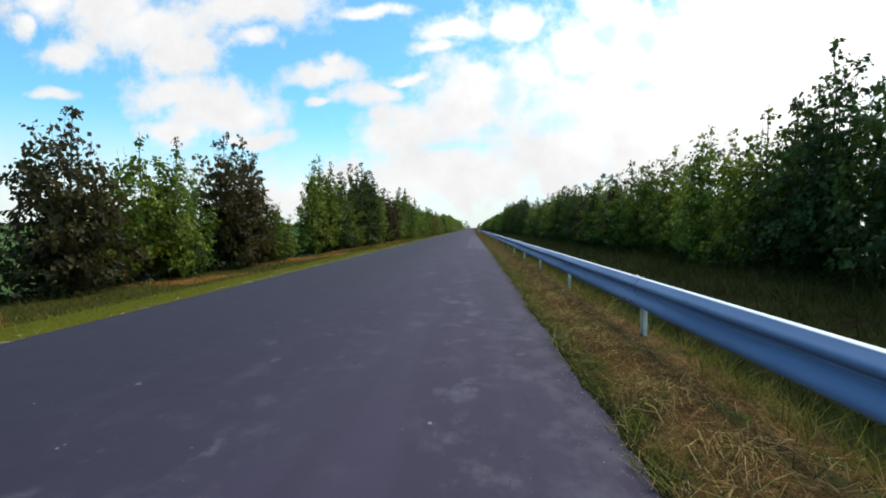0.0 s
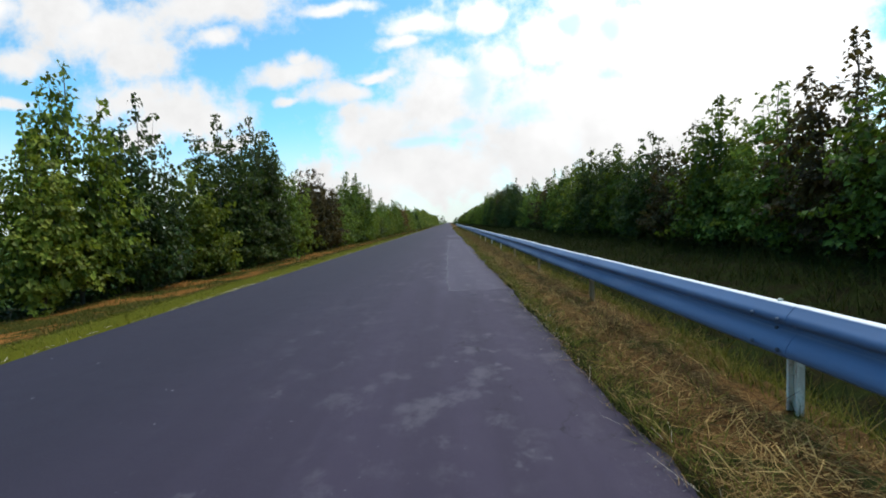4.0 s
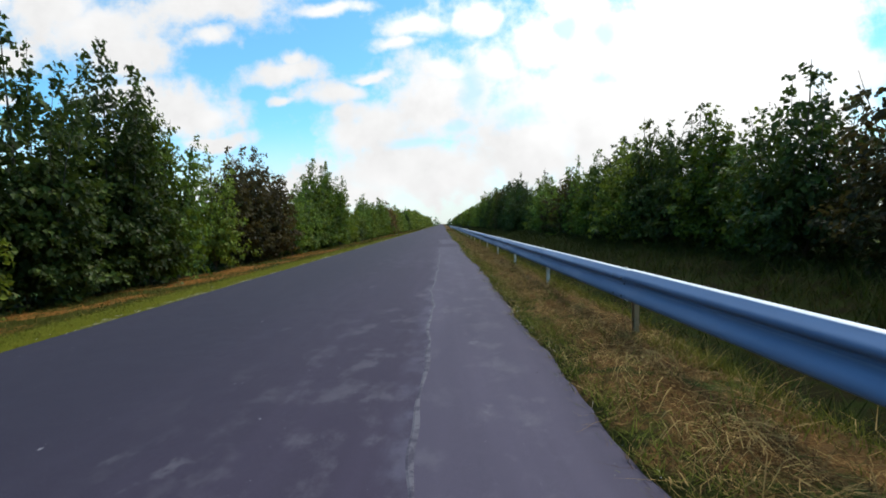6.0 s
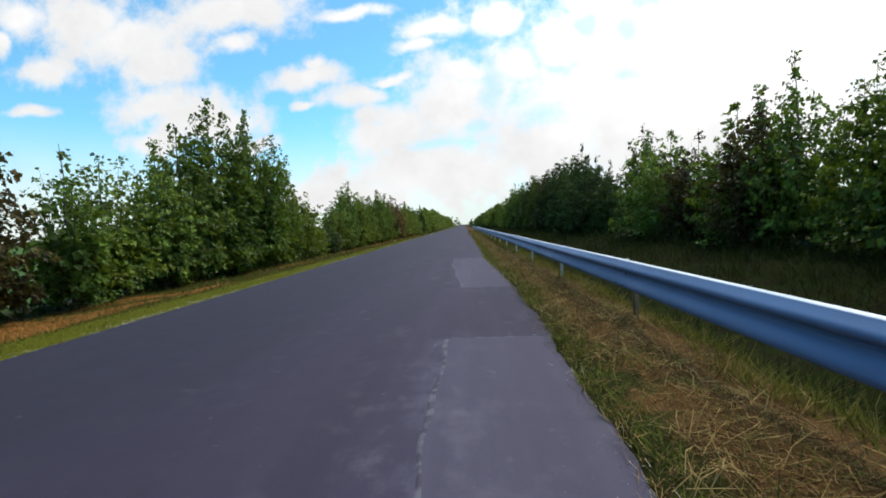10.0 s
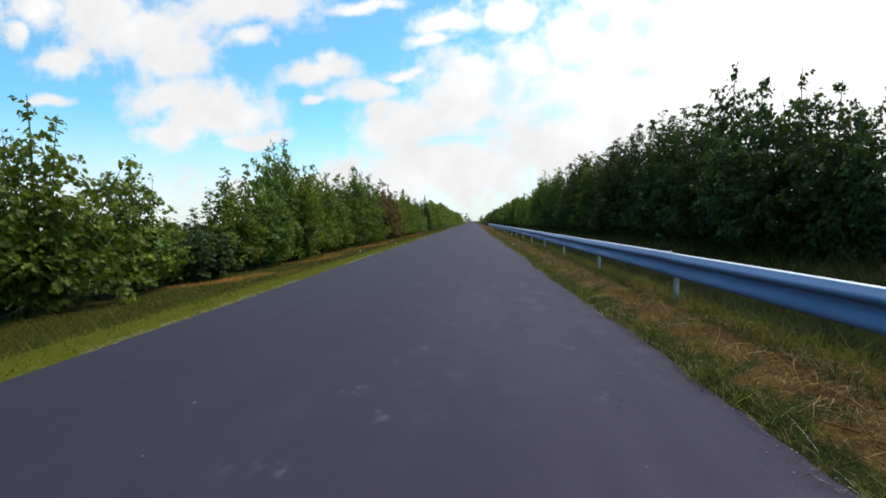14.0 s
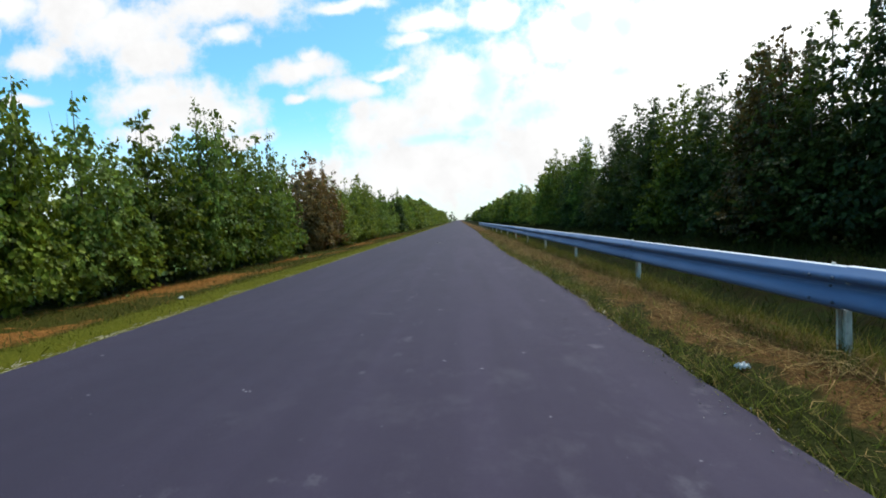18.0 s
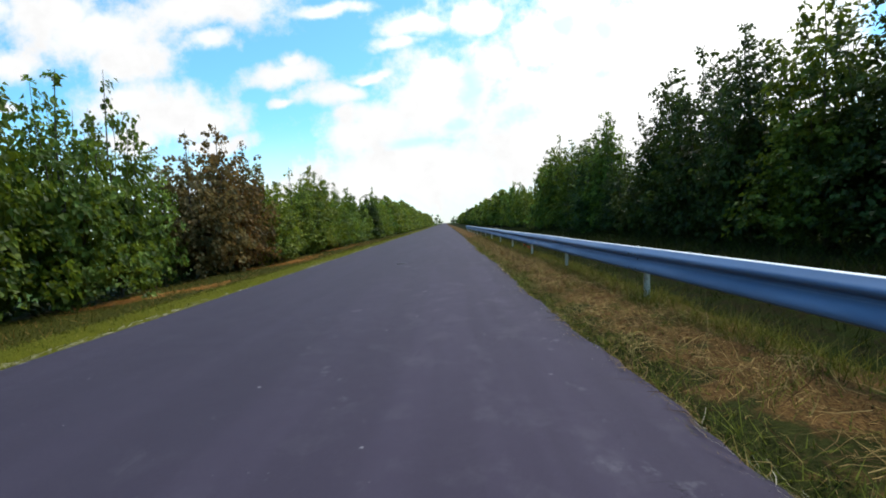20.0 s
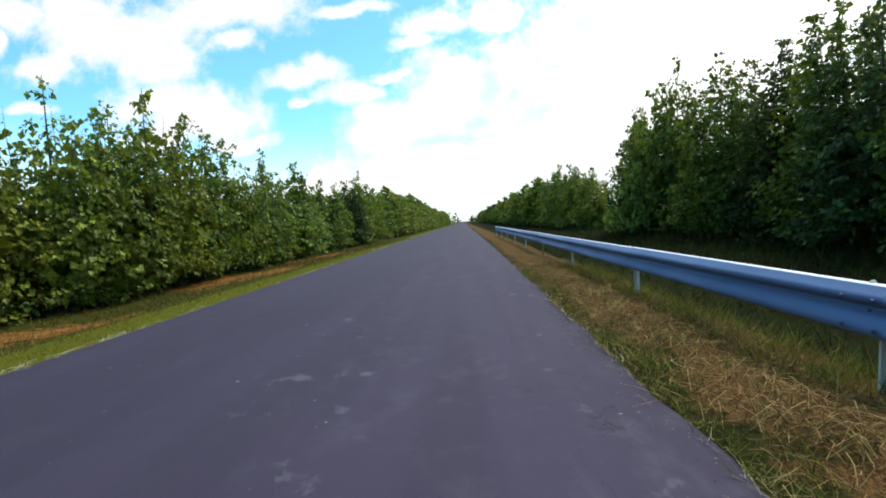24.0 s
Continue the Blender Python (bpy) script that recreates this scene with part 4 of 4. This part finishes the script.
def straw(name, n, where, rng, label, along=False, long=0.22, material=None):
    """Cut stalks lying loosely on the ground, as one object."""
    x, y, heap = where(n, rng)
    n = len(x)
    z = surface(x, y) + heap * rng.uniform(0.1, 1.0, n) ** 0.7
    a = rng.uniform(0, np.pi, n) + np.pi * rng.integers(0, 2, n)
    L = 0.02 + 0.16 * rng.uniform(0, 1, n) ** 2.2
    if along:
        slope = np.where(x > 0, (road_edge(y + 0.3) - road_edge(y - 0.3)) / 0.6, 0.0)
        a, L = np.arctan2(1.0, slope) + rng.normal(0, 0.3, n), 0.03 + long * rng.uniform(0, 1, n) ** 2
    curl = rng.normal(0, 0.3 if along else 0.7, n)
    v = []
    w = rng.uniform(0.0006, 0.0017, n) * (0.9 if along else 1.0)
    p = np.stack([x, y, z], -1)
    rise = rng.normal(0, 0.06 if along else 0.16, n)
    joints = 3 if along else 2
    for k in range(joints):
        d = a + curl * (k / 2 - 0.5)
        nrm = np.stack([-np.sin(d), np.cos(d), 0.4 + 0 * d], -1) * w[:, None]
        v += [p - nrm, p + nrm]
        p = p + np.stack([np.cos(d), np.sin(d), rise * (1 - 1.2 * k)], -1) * (L / (joints - 1))[:, None]
        p[:, 2] = np.maximum(p[:, 2], surface(p[:, 0], p[:, 1]) + 0.006)
    v = np.stack(v, 1).reshape(-1, 3)
    t = np.array([(0, 1, 3, 2), (2, 3, 5, 4)][:joints - 1])[None] + (np.arange(n) * 2 * joints)[:, None, None]
    return tagged(new(name, mesh_of(name, v, t.reshape(-1, 4), material or M_STRAW)), label, "straw", kind="stuff")


def clumpy(scale, cut):
    def f(x, y, r):
        n = 0.5 + 0.25 * np.sin(scale * 2.1 * y + 3 * x) + 0.25 * np.sin(scale * 5.3 * y - 4.1 * x + 1.3)
        return r < np.clip(n * 1.5 - cut, 0.08, 1)
    return f


def dry_spots(x, y, r):
    """Where the bank is covered by dry grass."""
    n = np.max([1.0 - np.abs(y - middle) / half for middle, half in DRY], axis=0)
    wander = x + 0.5 * np.sin(3.1 * y) * np.sin(1.3 * y + 2.0 * x)
    return (wander < -6.0) & (r * 0.6 < n * 0.7 - 0.08 + 0.30 * np.sin(5.0 * y + 1.3 * x + 1.5 * np.sin(2.1 * y)) * np.sin(1.7 * x - 3.1 * y))


rng = np.random.default_rng(5)
blades("verge_grass", 350000, (0.70, 1.8, -1, 126), 0.065, 0.0085, M_GRASS, rng, "short mown grass at the asphalt edge", 1.3, lambda x, y, r: (x > road_edge(y) - 0.03) & (r < 1.0 - 2.9 * np.clip(x - road_edge(y) - 0.05 - 0.06 * np.sin(1.7 * y), 0, 0.32)))
blades("verge_grass", 200000, (1.7, 2.7, -1, 126), 0.13, 0.0065, M_TALL, rng, "taller unmown grass under the guard rail", 0.9, lambda x, y, r: (r < 0.85 - 1.6 * np.clip(x - 2.3 - 0.1 * np.sin(2.9 * y), 0, 1) + 0.45 * np.sin(2.2 * y + x) * np.sin(5.3 * y)) & (x > np.interp(y, (60, 70, 96, 104), (2.1, 1.75, 1.75, 1.72)) + 0.1 * np.sin(1.3 * y) + 0.06 * np.sin(3.7 * y)))
blades("verge_grass", 80000, (0.85, 2.2, -1, 126), 0.13, 0.0055, M_GRASS, rng, "tufts of green grass growing through the cut swath", 0.9, lambda x, y, r: (x > road_edge(y) + 0.02) & (r < 1.6 * (0.5 * np.sin(3.1 * y + 2.0 * x) + 0.5 * np.sin(7.3 * y - 6.0 * x) + 0.35 * np.sin(17.0 * y + 9.0 * x) - 0.15)))
blades("cut_grass", 110000, (1.3, 1.98, -1, 126), 0.03, 0.004, M_DEAD, rng, "short dead stubble under the cut swath", 2.4, clumpy(1.6, 0.1))
blades("ditch_grass", 110000, (2.6, 8.8, 0, 150), 0.26, 0.018, M_ROUGH, rng, "rough grass in the ditch, darkened for shade", 1.1, clumpy(0.7, 0.2))
blades("bank_grass", 90000, (-5.3, -4.31, 1, 150), 0.045, 0.010, M_LUSH, rng, "bright green grass lip along the asphalt", 1.1)
blades("bank_grass", 60000, (-10.0, -5.5, 3, 150), 0.07, 0.011, M_DRY, rng, "dry orange-brown grass on the bank", 1.7, dry_spots)
blades("bank_grass", 85000, (-9.8, -5.1, 3, 150), 0.11, 0.012, M_BANK, rng, "rough olive grass on the bank below the trees", 1.4, lambda x, y, r: (~dry_spots(x, y, 0.8 * r) & (r < 0.85)) | (r > 0.8))


def undergrowth(name, n, x0, x1, label):
    """Low leafy growth at the feet of the trees, as one object."""
    x = np.clip(rng.normal((x0 + x1) / 2, (x1 - x0) / 4, n), x0, x1)
    y = rng.uniform(2, 168, n)
    gap = ((np.abs(y - 26.4) < 1.8) | (np.abs(y - 13.6) < 0.5) | (np.abs(y - 82.3) < 1.2) | (np.abs(y - 50.4) < 0.9)) if x0 < 0 else ((np.abs(y - 77.8) < 2.2) | (np.abs(y - 148.5) < 2.4))
    top = np.where(gap, 0.15, np.where(x < -10.2, 1.45, 0.9) + 0.3 * np.sin(1.3 * y) + 0.2 * np.sin(3.1 * y + x))
    p = np.stack([x, y, ground_z(x, y) + rng.uniform(0, 1, n) ** 1.7 * top], -1)
    d = np.stack([np.full(n, -0.6 * np.sign(x0)), 0 * y, 0 * y], -1) + rng.normal(0, 0.5, (n, 3))
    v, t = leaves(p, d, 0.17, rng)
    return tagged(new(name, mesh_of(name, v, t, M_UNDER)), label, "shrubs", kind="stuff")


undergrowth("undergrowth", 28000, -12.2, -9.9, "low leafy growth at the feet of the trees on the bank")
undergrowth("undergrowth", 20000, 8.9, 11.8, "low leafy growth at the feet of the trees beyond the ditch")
blades("ditch_grass", 60000, (6.2, 11.5, 0, 150), 0.42, 0.02, M_ROUGH, rng, "tall grass under the trees beyond the ditch, darkened for shade", 0.8, clumpy(0.5, 0.1))


def swath_line(y):
    """x of the middle of the cut swath, which keeps its distance from the asphalt."""
    return np.interp(y, (60, 70, 96, 104), (1.64, 1.52, 1.48, 1.34)) + 0.08 * np.sin(0.8 * y)


def swath(n, rng):
    y = rng.uniform(-1, 128, n)
    lump = 0.5 + 0.3 * np.sin(1.9 * y) + 0.2 * np.sin(4.7 * y + 1.0)
    thick = np.interp(y, (60, 70, 96, 104), (1.0, 0.4, 0.4, 1.0))
    x = swath_line(y) + rng.normal(0, 0.26 + 0.1 * thick, n)
    patchy = np.clip(0.6 + 0.4 * np.sin(2.9 * y + 4.0 * x) + 0.4 * np.sin(6.7 * y - 5.0 * x), 0.35, 1)
    keep = (x > road_edge(y) + 0.02) & (rng.uniform(0, 1, n) < (0.25 + 0.75 * lump) * patchy * thick)
    tuft = 0.5 + 0.5 * np.sin(13.0 * y + 5.0 * x + 2.0 * np.sin(3.0 * y)) * np.sin(11.0 * x - 4.0 * y)
    heap = 0.02 + (0.03 + 0.21 * lump * np.exp(-((x - swath_line(y)) / 0.24) ** 2)) * tuft ** 1.5
    return x[keep], y[keep], heap[keep]


def fringe(n, rng):
    y = rng.uniform(-1, 128, n)
    x = road_edge(y) + rng.normal(0.01, 0.04, n)
    keep = rng.uniform(0, 1, n) < np.clip(0.5 + 0.5 * np.sin(0.9 * y) + 0.3 * np.sin(2.7 * y), 0.05, 1)
    return x[keep], y[keep], 0.02 + 0 * y[keep]



def hay(n, rng):
    """A mat of long curled stalks and blades, raked into tangles whose lie changes from spot to spot, as one object."""
    x, y, heap = swath(n, rng)
    n = len(x)
    z = ground_z(x, y) + 0.004 + heap * rng.uniform(0.0, 1.0, n) ** 1.2
    lie = 1.4 * np.sin(2.3 * y + 1.7 * x) + 1.1 * np.sin(5.1 * x - 1.9 * y + 1.0) + 0.9 * np.sin(0.7 * y)
    a = lie + rng.normal(0, 0.65, n) + np.pi * rng.integers(0, 2, n)
    L = 0.04 + 0.34 * rng.uniform(0, 1, n) ** 2.2
    curl = rng.normal(0, 0.8, n)
    w = rng.uniform(0.0009, 0.0026, n)
    p = np.stack([x, y, z], -1)
    rise = rng.normal(0.08, 0.36, n)
    v = []
    for k in range(3):
        d = a + curl * (k - 1)
        side = np.stack([-np.sin(d), np.cos(d), rng.normal(0, 0.5, n)], -1) * (w * (1.0 if k < 2 else 0.4))[:, None]
        v += [p - side, p + side]
        p = p + np.stack([np.cos(d), np.sin(d), rise - 0.2 * k], -1) * (L / 2)[:, None]
        p[:, 2] = np.maximum(p[:, 2], surface(p[:, 0], p[:, 1]) + 0.004)
    v = np.stack(v, 1).reshape(-1, 3)
    t = np.array([(0, 1, 3, 2), (2, 3, 5, 4)])[None] + (np.arange(n) * 6)[:, None, None]
    return tagged(new("cut_grass", mesh_of("cut_grass", v, t.reshape(-1, 4), M_STRAW)), "swath of cut yellowed grass drying on the verge", "straw", kind="stuff")




def wads(n, per, rng):
    """Wads of long stalks raked together, arching over the swath, as one object."""
    y0 = rng.uniform(-1, 127, n)
    keep = rng.uniform(0, 1, n) < np.interp(y0, (60, 70, 96, 104), (1.0, 0.55, 0.55, 0.8))
    y0 = y0[keep]
    n = len(y0)
    x0 = swath_line(y0) + rng.normal(0, 0.24, n)
    turn, arch = rng.uniform(0, np.pi, n), rng.uniform(0.03, 0.13, n)
    k = np.repeat(np.arange(n), per)
    m = len(k)
    x, y = x0[k] + rng.normal(0, 0.10, m), y0[k] + rng.normal(0, 0.12, m)
    a, bend = turn[k] + rng.normal(0, 0.6, m), rng.normal(0, 0.9, m)
    L, w = rng.uniform(0.10, 0.38, m), rng.uniform(0.001, 0.0026, m)
    lift = arch[k] * rng.uniform(0.2, 1.1, m)
    v = []
    for j, q in enumerate((-0.5, -0.17, 0.17, 0.5)):
        d = a + bend * q
        px, py = x + np.cos(d) * L * q, y + np.sin(d) * L * q
        px = np.maximum(px, road_edge(py) + 0.02)
        p = np.stack([px, py, ground_z(px, py) + 0.012 + lift * (1.0 - 3.4 * q * q) + 0.02 * rng.uniform(0, 1, m)], -1)
        side = np.stack([-np.sin(d), np.cos(d), rng.normal(0, 0.4, m)], -1) * (w * (1.0 if j < 3 else 0.5))[:, None]
        v += [p - side, p + side]
    v = np.stack(v, 1).reshape(-1, 3)
    t = np.array([(0, 1, 3, 2), (2, 3, 5, 4), (4, 5, 7, 6)])[None] + (np.arange(m) * 8)[:, None, None]
    return tagged(new("cut_grass", mesh_of("cut_grass", v, t.reshape(-1, 4), M_WAD)), "wads of long yellow stalks on the cut swath", "straw", kind="stuff")


hay(250000, rng)
wads(750, 20, rng)
straw("cut_grass", 16000, fringe, rng, "loose dry stalks along the asphalt edge", True)


def bundles(n, rng):
    """Long stalks raked along the asphalt edge, thicker here and there."""
    y = rng.uniform(-1, 128, n)
    keep = rng.uniform(0, 1, n) < np.clip(0.35 + 0.4 * np.sin(0.53 * y + 1.0) + 0.4 * np.sin(1.31 * y), 0.04, 1)
    y = y[keep]
    return road_edge(y) + rng.normal(0.005, 0.03, len(y)), y, np.full(len(y), 0.025)


straw("cut_grass", 5200, bundles, rng, "long pale stalks raked along the asphalt edge", True, 0.42, M_PALE)


def left_fringe(n, rng):
    y = rng.uniform(1, 150, n)
    x = ROAD_LEFT + rng.normal(0.005, 0.02, n)
    keep = rng.uniform(0, 1, n) < np.clip(0.55 + 0.4 * np.sin(0.7 * y) + 0.25 * np.sin(2.9 * y), 0.05, 1)
    return x[keep], y[keep], 0.02 + 0 * y[keep]


straw("cut_grass", 10000, left_fringe, rng, "thin line of dry stalks at the far edge of the asphalt", True, 0.10, M_PALE)


def crumbs(n, rng):
    """Loose gravel and asphalt crumbs along the broken edge, as one object."""
    y = rng.uniform(0, 128, n)
    x = road_edge(y) - np.abs(rng.normal(0, 0.14, n)) + 0.02
    keep = rng.uniform(0, 1, n) < np.clip(0.45 + 0.4 * np.sin(0.37 * y + 1) + 0.3 * np.sin(1.9 * y), 0.05, 1)
    x, y = x[keep], y[keep]
    n = len(x)
    s = 0.002 + 0.006 * rng.uniform(0, 1, n) ** 2
    shape = np.array([(1, 0, 0), (0, 1, 0), (-1, 0, 0), (0, -1, 0), (0, 0, 0.8), (0, 0, -0.5)])
    p = np.stack([x, y, np.maximum(road_z(x, y), ground_z(x, y)) + 0.3 * s], -1)
    v = p[:, None] + shape[None] * s[:, None, None] * rng.uniform(0.6, 1.3, (n, 6, 1))
    f = np.array([(0, 1, 4), (1, 2, 4), (2, 3, 4), (3, 0, 4), (1, 0, 5), (2, 1, 5), (3, 2, 5), (0, 3, 5)])[None] + (np.arange(n) * 6)[:, None, None]
    tagged(new("gravel", mesh_of("gravel", v.reshape(-1, 3), f.reshape(-1, 3), M_CRUMB)), "loose gravel crumbs along the asphalt edge", "gravel", kind="stuff")


crumbs(9000, rng)

# ---- distance ----


def far_wood(name, n, place, size, tall, material, label):
    """A far belt of trees: uneven crowns built of large leaf clumps, as one object."""
    r = np.random.default_rng(n)
    P, O = [], []
    for k in range(n):
        x, y = place(r)
        h, w = tall * r.uniform(0.55, 1.2), tall * r.uniform(0.5, 0.9)
        m = 26
        a, q = r.uniform(0, 2 * np.pi, m), r.uniform(0.05, 1, m)
        rad = w * np.sqrt(np.clip(1.05 - q ** 2, 0, 1)) * r.uniform(0.6, 1, m)
        P.append(np.stack([x + rad * np.cos(a), y + rad * np.sin(a), -0.3 + h * q], -1))
        O.append(np.stack([np.cos(a), np.sin(a), 0.4 + 0 * a], -1))
    v, t = leaves(np.concatenate(P), np.concatenate(O), size, r)
    return tagged(new(name, mesh_of(name, v, t, material)), label, "trees", kind="stuff")


far_wood("far_wood", 260, lambda r: (r.uniform(-1500, -160), 900 + r.uniform(-60, 60)), 5.0, 7.0, M_LEAF_DARK, "dark belt of trees beyond the green field")
far_wood("far_wood", 200, lambda r: (r.uniform(110, 150), r.uniform(60, 700)), 3.4, 6.5, M_LEAF_DARK, "hedge of trees beyond the stubble field")
far_wood("far_wood", 60, lambda r: (r.choice((-1, 1)) * r.uniform(7, 60), r.uniform(480, 640)), 2.4, 7.0, M_LEAF_DARK, "trees closing in on the road far ahead")

# ---- small things on the verges and the road ----
M_PAPER = Mat("white_paper", 0.7, 0.3)
M_PAPER.colour(M_PAPER.mix(M_PAPER.noise(M_PAPER.pos(), 60.0, 3.0), (0.62, 0.63, 0.64), (0.82, 0.82, 0.8)))
M_PAPER = M_PAPER.m
M_FOIL = Mat("printed_foil", 0.4, 0.5)
M_FOIL.colour(M_FOIL.mix(M_FOIL.step(M_FOIL.noise(M_FOIL.pos(), 35.0, 3.0), 0.4, 0.6), (0.035, 0.035, 0.032), (0.27, 0.23, 0.21)))
M_FOIL = M_FOIL.m


def scrap(name, x, y, z, w, l, h, material, seed, label):
    """A crumpled scrap: a folded sheet with thickness."""
    r = np.random.default_rng(seed)
    n = 7
    g = np.linspace(-0.5, 0.5, n)
    gx, gy = np.meshgrid(g, g)
    top = np.abs(r.normal(0, 1, (n, n))) * h * 0.5 + h * (0.35 - gx ** 2 - 0.5 * gy ** 2)
    v = np.stack([gx * w + r.normal(0, w * 0.05, (n, n)), gy * l + r.normal(0, l * 0.05, (n, n)), np.maximum(top, 0.004)], -1).reshape(-1, 3)
    low = v.copy()
    low[:, 2] = np.maximum(low[:, 2] - 0.012, 0.0)
    i = (np.arange(n - 1)[:, None] * n + np.arange(n - 1)[None]).reshape(-1)
    f = np.stack([i, i + 1, i + n + 1, i + n], 1)
    ring = list(range(n)) + [n * k + n - 1 for k in range(1, n)] + [n * (n - 1) + k for k in range(n - 2, -1, -1)] + [n * k for k in range(n - 2, 0, -1)]
    faces = f.tolist() + (f[:, ::-1] + n * n).tolist() + [(ring[k], ring[k - 1], ring[k - 1] + n * n, ring[k] + n * n) for k in range(len(ring))]
    ob = tagged(new(name, mesh_of(name, np.concatenate([v, low]), faces, material)), label, "litter", "litter along the road")
    ob.matrix_basis = pose(x, y, z, 0, 0, 57 * seed % 360)
    return ob


def on_ground(x, y):
    return float(ground_z(x, y)) + 0.02


scrap("paper_scrap", -5.5, 86.9, on_ground(-5.5, 86.9) + 0.03, 0.09, 0.11, 0.06, M_PAPER, 3, "crumpled white paper scrap in the grass")
scrap("paper_scrap", -5.1, 93.6, on_ground(-5.1, 93.6) + 0.02, 0.06, 0.05, 0.03, M_PAPER, 4, "small white paper scrap on the bank")
scrap("paper_scrap", 1.17, 89.7, on_ground(1.17, 89.7), 0.055, 0.075, 0.04, M_PAPER, 5, "torn white packet in the mown grass")
scrap("flattened_packet", -1.75, 109.1, float(road_z(-1.75, 109.1)) + 0.004, 0.25, 0.12, 0.013, M_FOIL, 6, "flattened crumpled packet on the asphalt")

M_POPPY = Mat("poppy_petal", 0.6, 0.3)
M_POPPY.colour(M_POPPY.mix(M_POPPY.noise(M_POPPY.pos(), 40.0), (0.55, 0.02, 0.012), (0.75, 0.05, 0.02)))
M_POPPY = M_POPPY.m


def poppy(x, y, h, turn):
    """A field poppy: a bent stem, four cupped petals and a dark eye."""
    ob = tagged(new("poppy"), "red field poppy behind the guard rail", "flower", "poppies")
    z = float(ground_z(x, y))
    ob.matrix_basis = pose(x, y, z, 0, 0, turn)
    part("stem", mesh_of("stem", *tube([(0, 0, -0.02), (0.01, 0, h * 0.5), (0.03, 0, h)], (0.003, 0.0025, 0.002), 5), M_GRASS), ob)
    for k in range(4):
        a = math.pi / 2 * k
        v = []
        for u in (0.0, 0.5, 1.0):
            for w in (-1, 0, 1):
                r, b = 0.004 + 0.045 * u, a + 0.75 * w * (0.4 + 0.6 * u)
                v.append((0.03 + r * math.cos(b), r * math.sin(b), h + 0.03 * u * u + 0.006 * abs(w)))
        f = [(3 * i + j, 3 * i + j + 1, 3 * i + j + 4, 3 * i + j + 3) for i in range(2) for j in range(2)]
        part("petal", mesh_of("petal", v, f, M_POPPY, True), ob)
    return ob


for k, (x, y) in enumerate(((2.62, 112.9), (2.55, 113.3), (2.66, 113.5), (2.52, 113.8), (2.7, 114.0), (2.6, 114.6))):
    poppy(x, y, 0.23 + 0.04 * math.sin(3 * k), 70 * k)
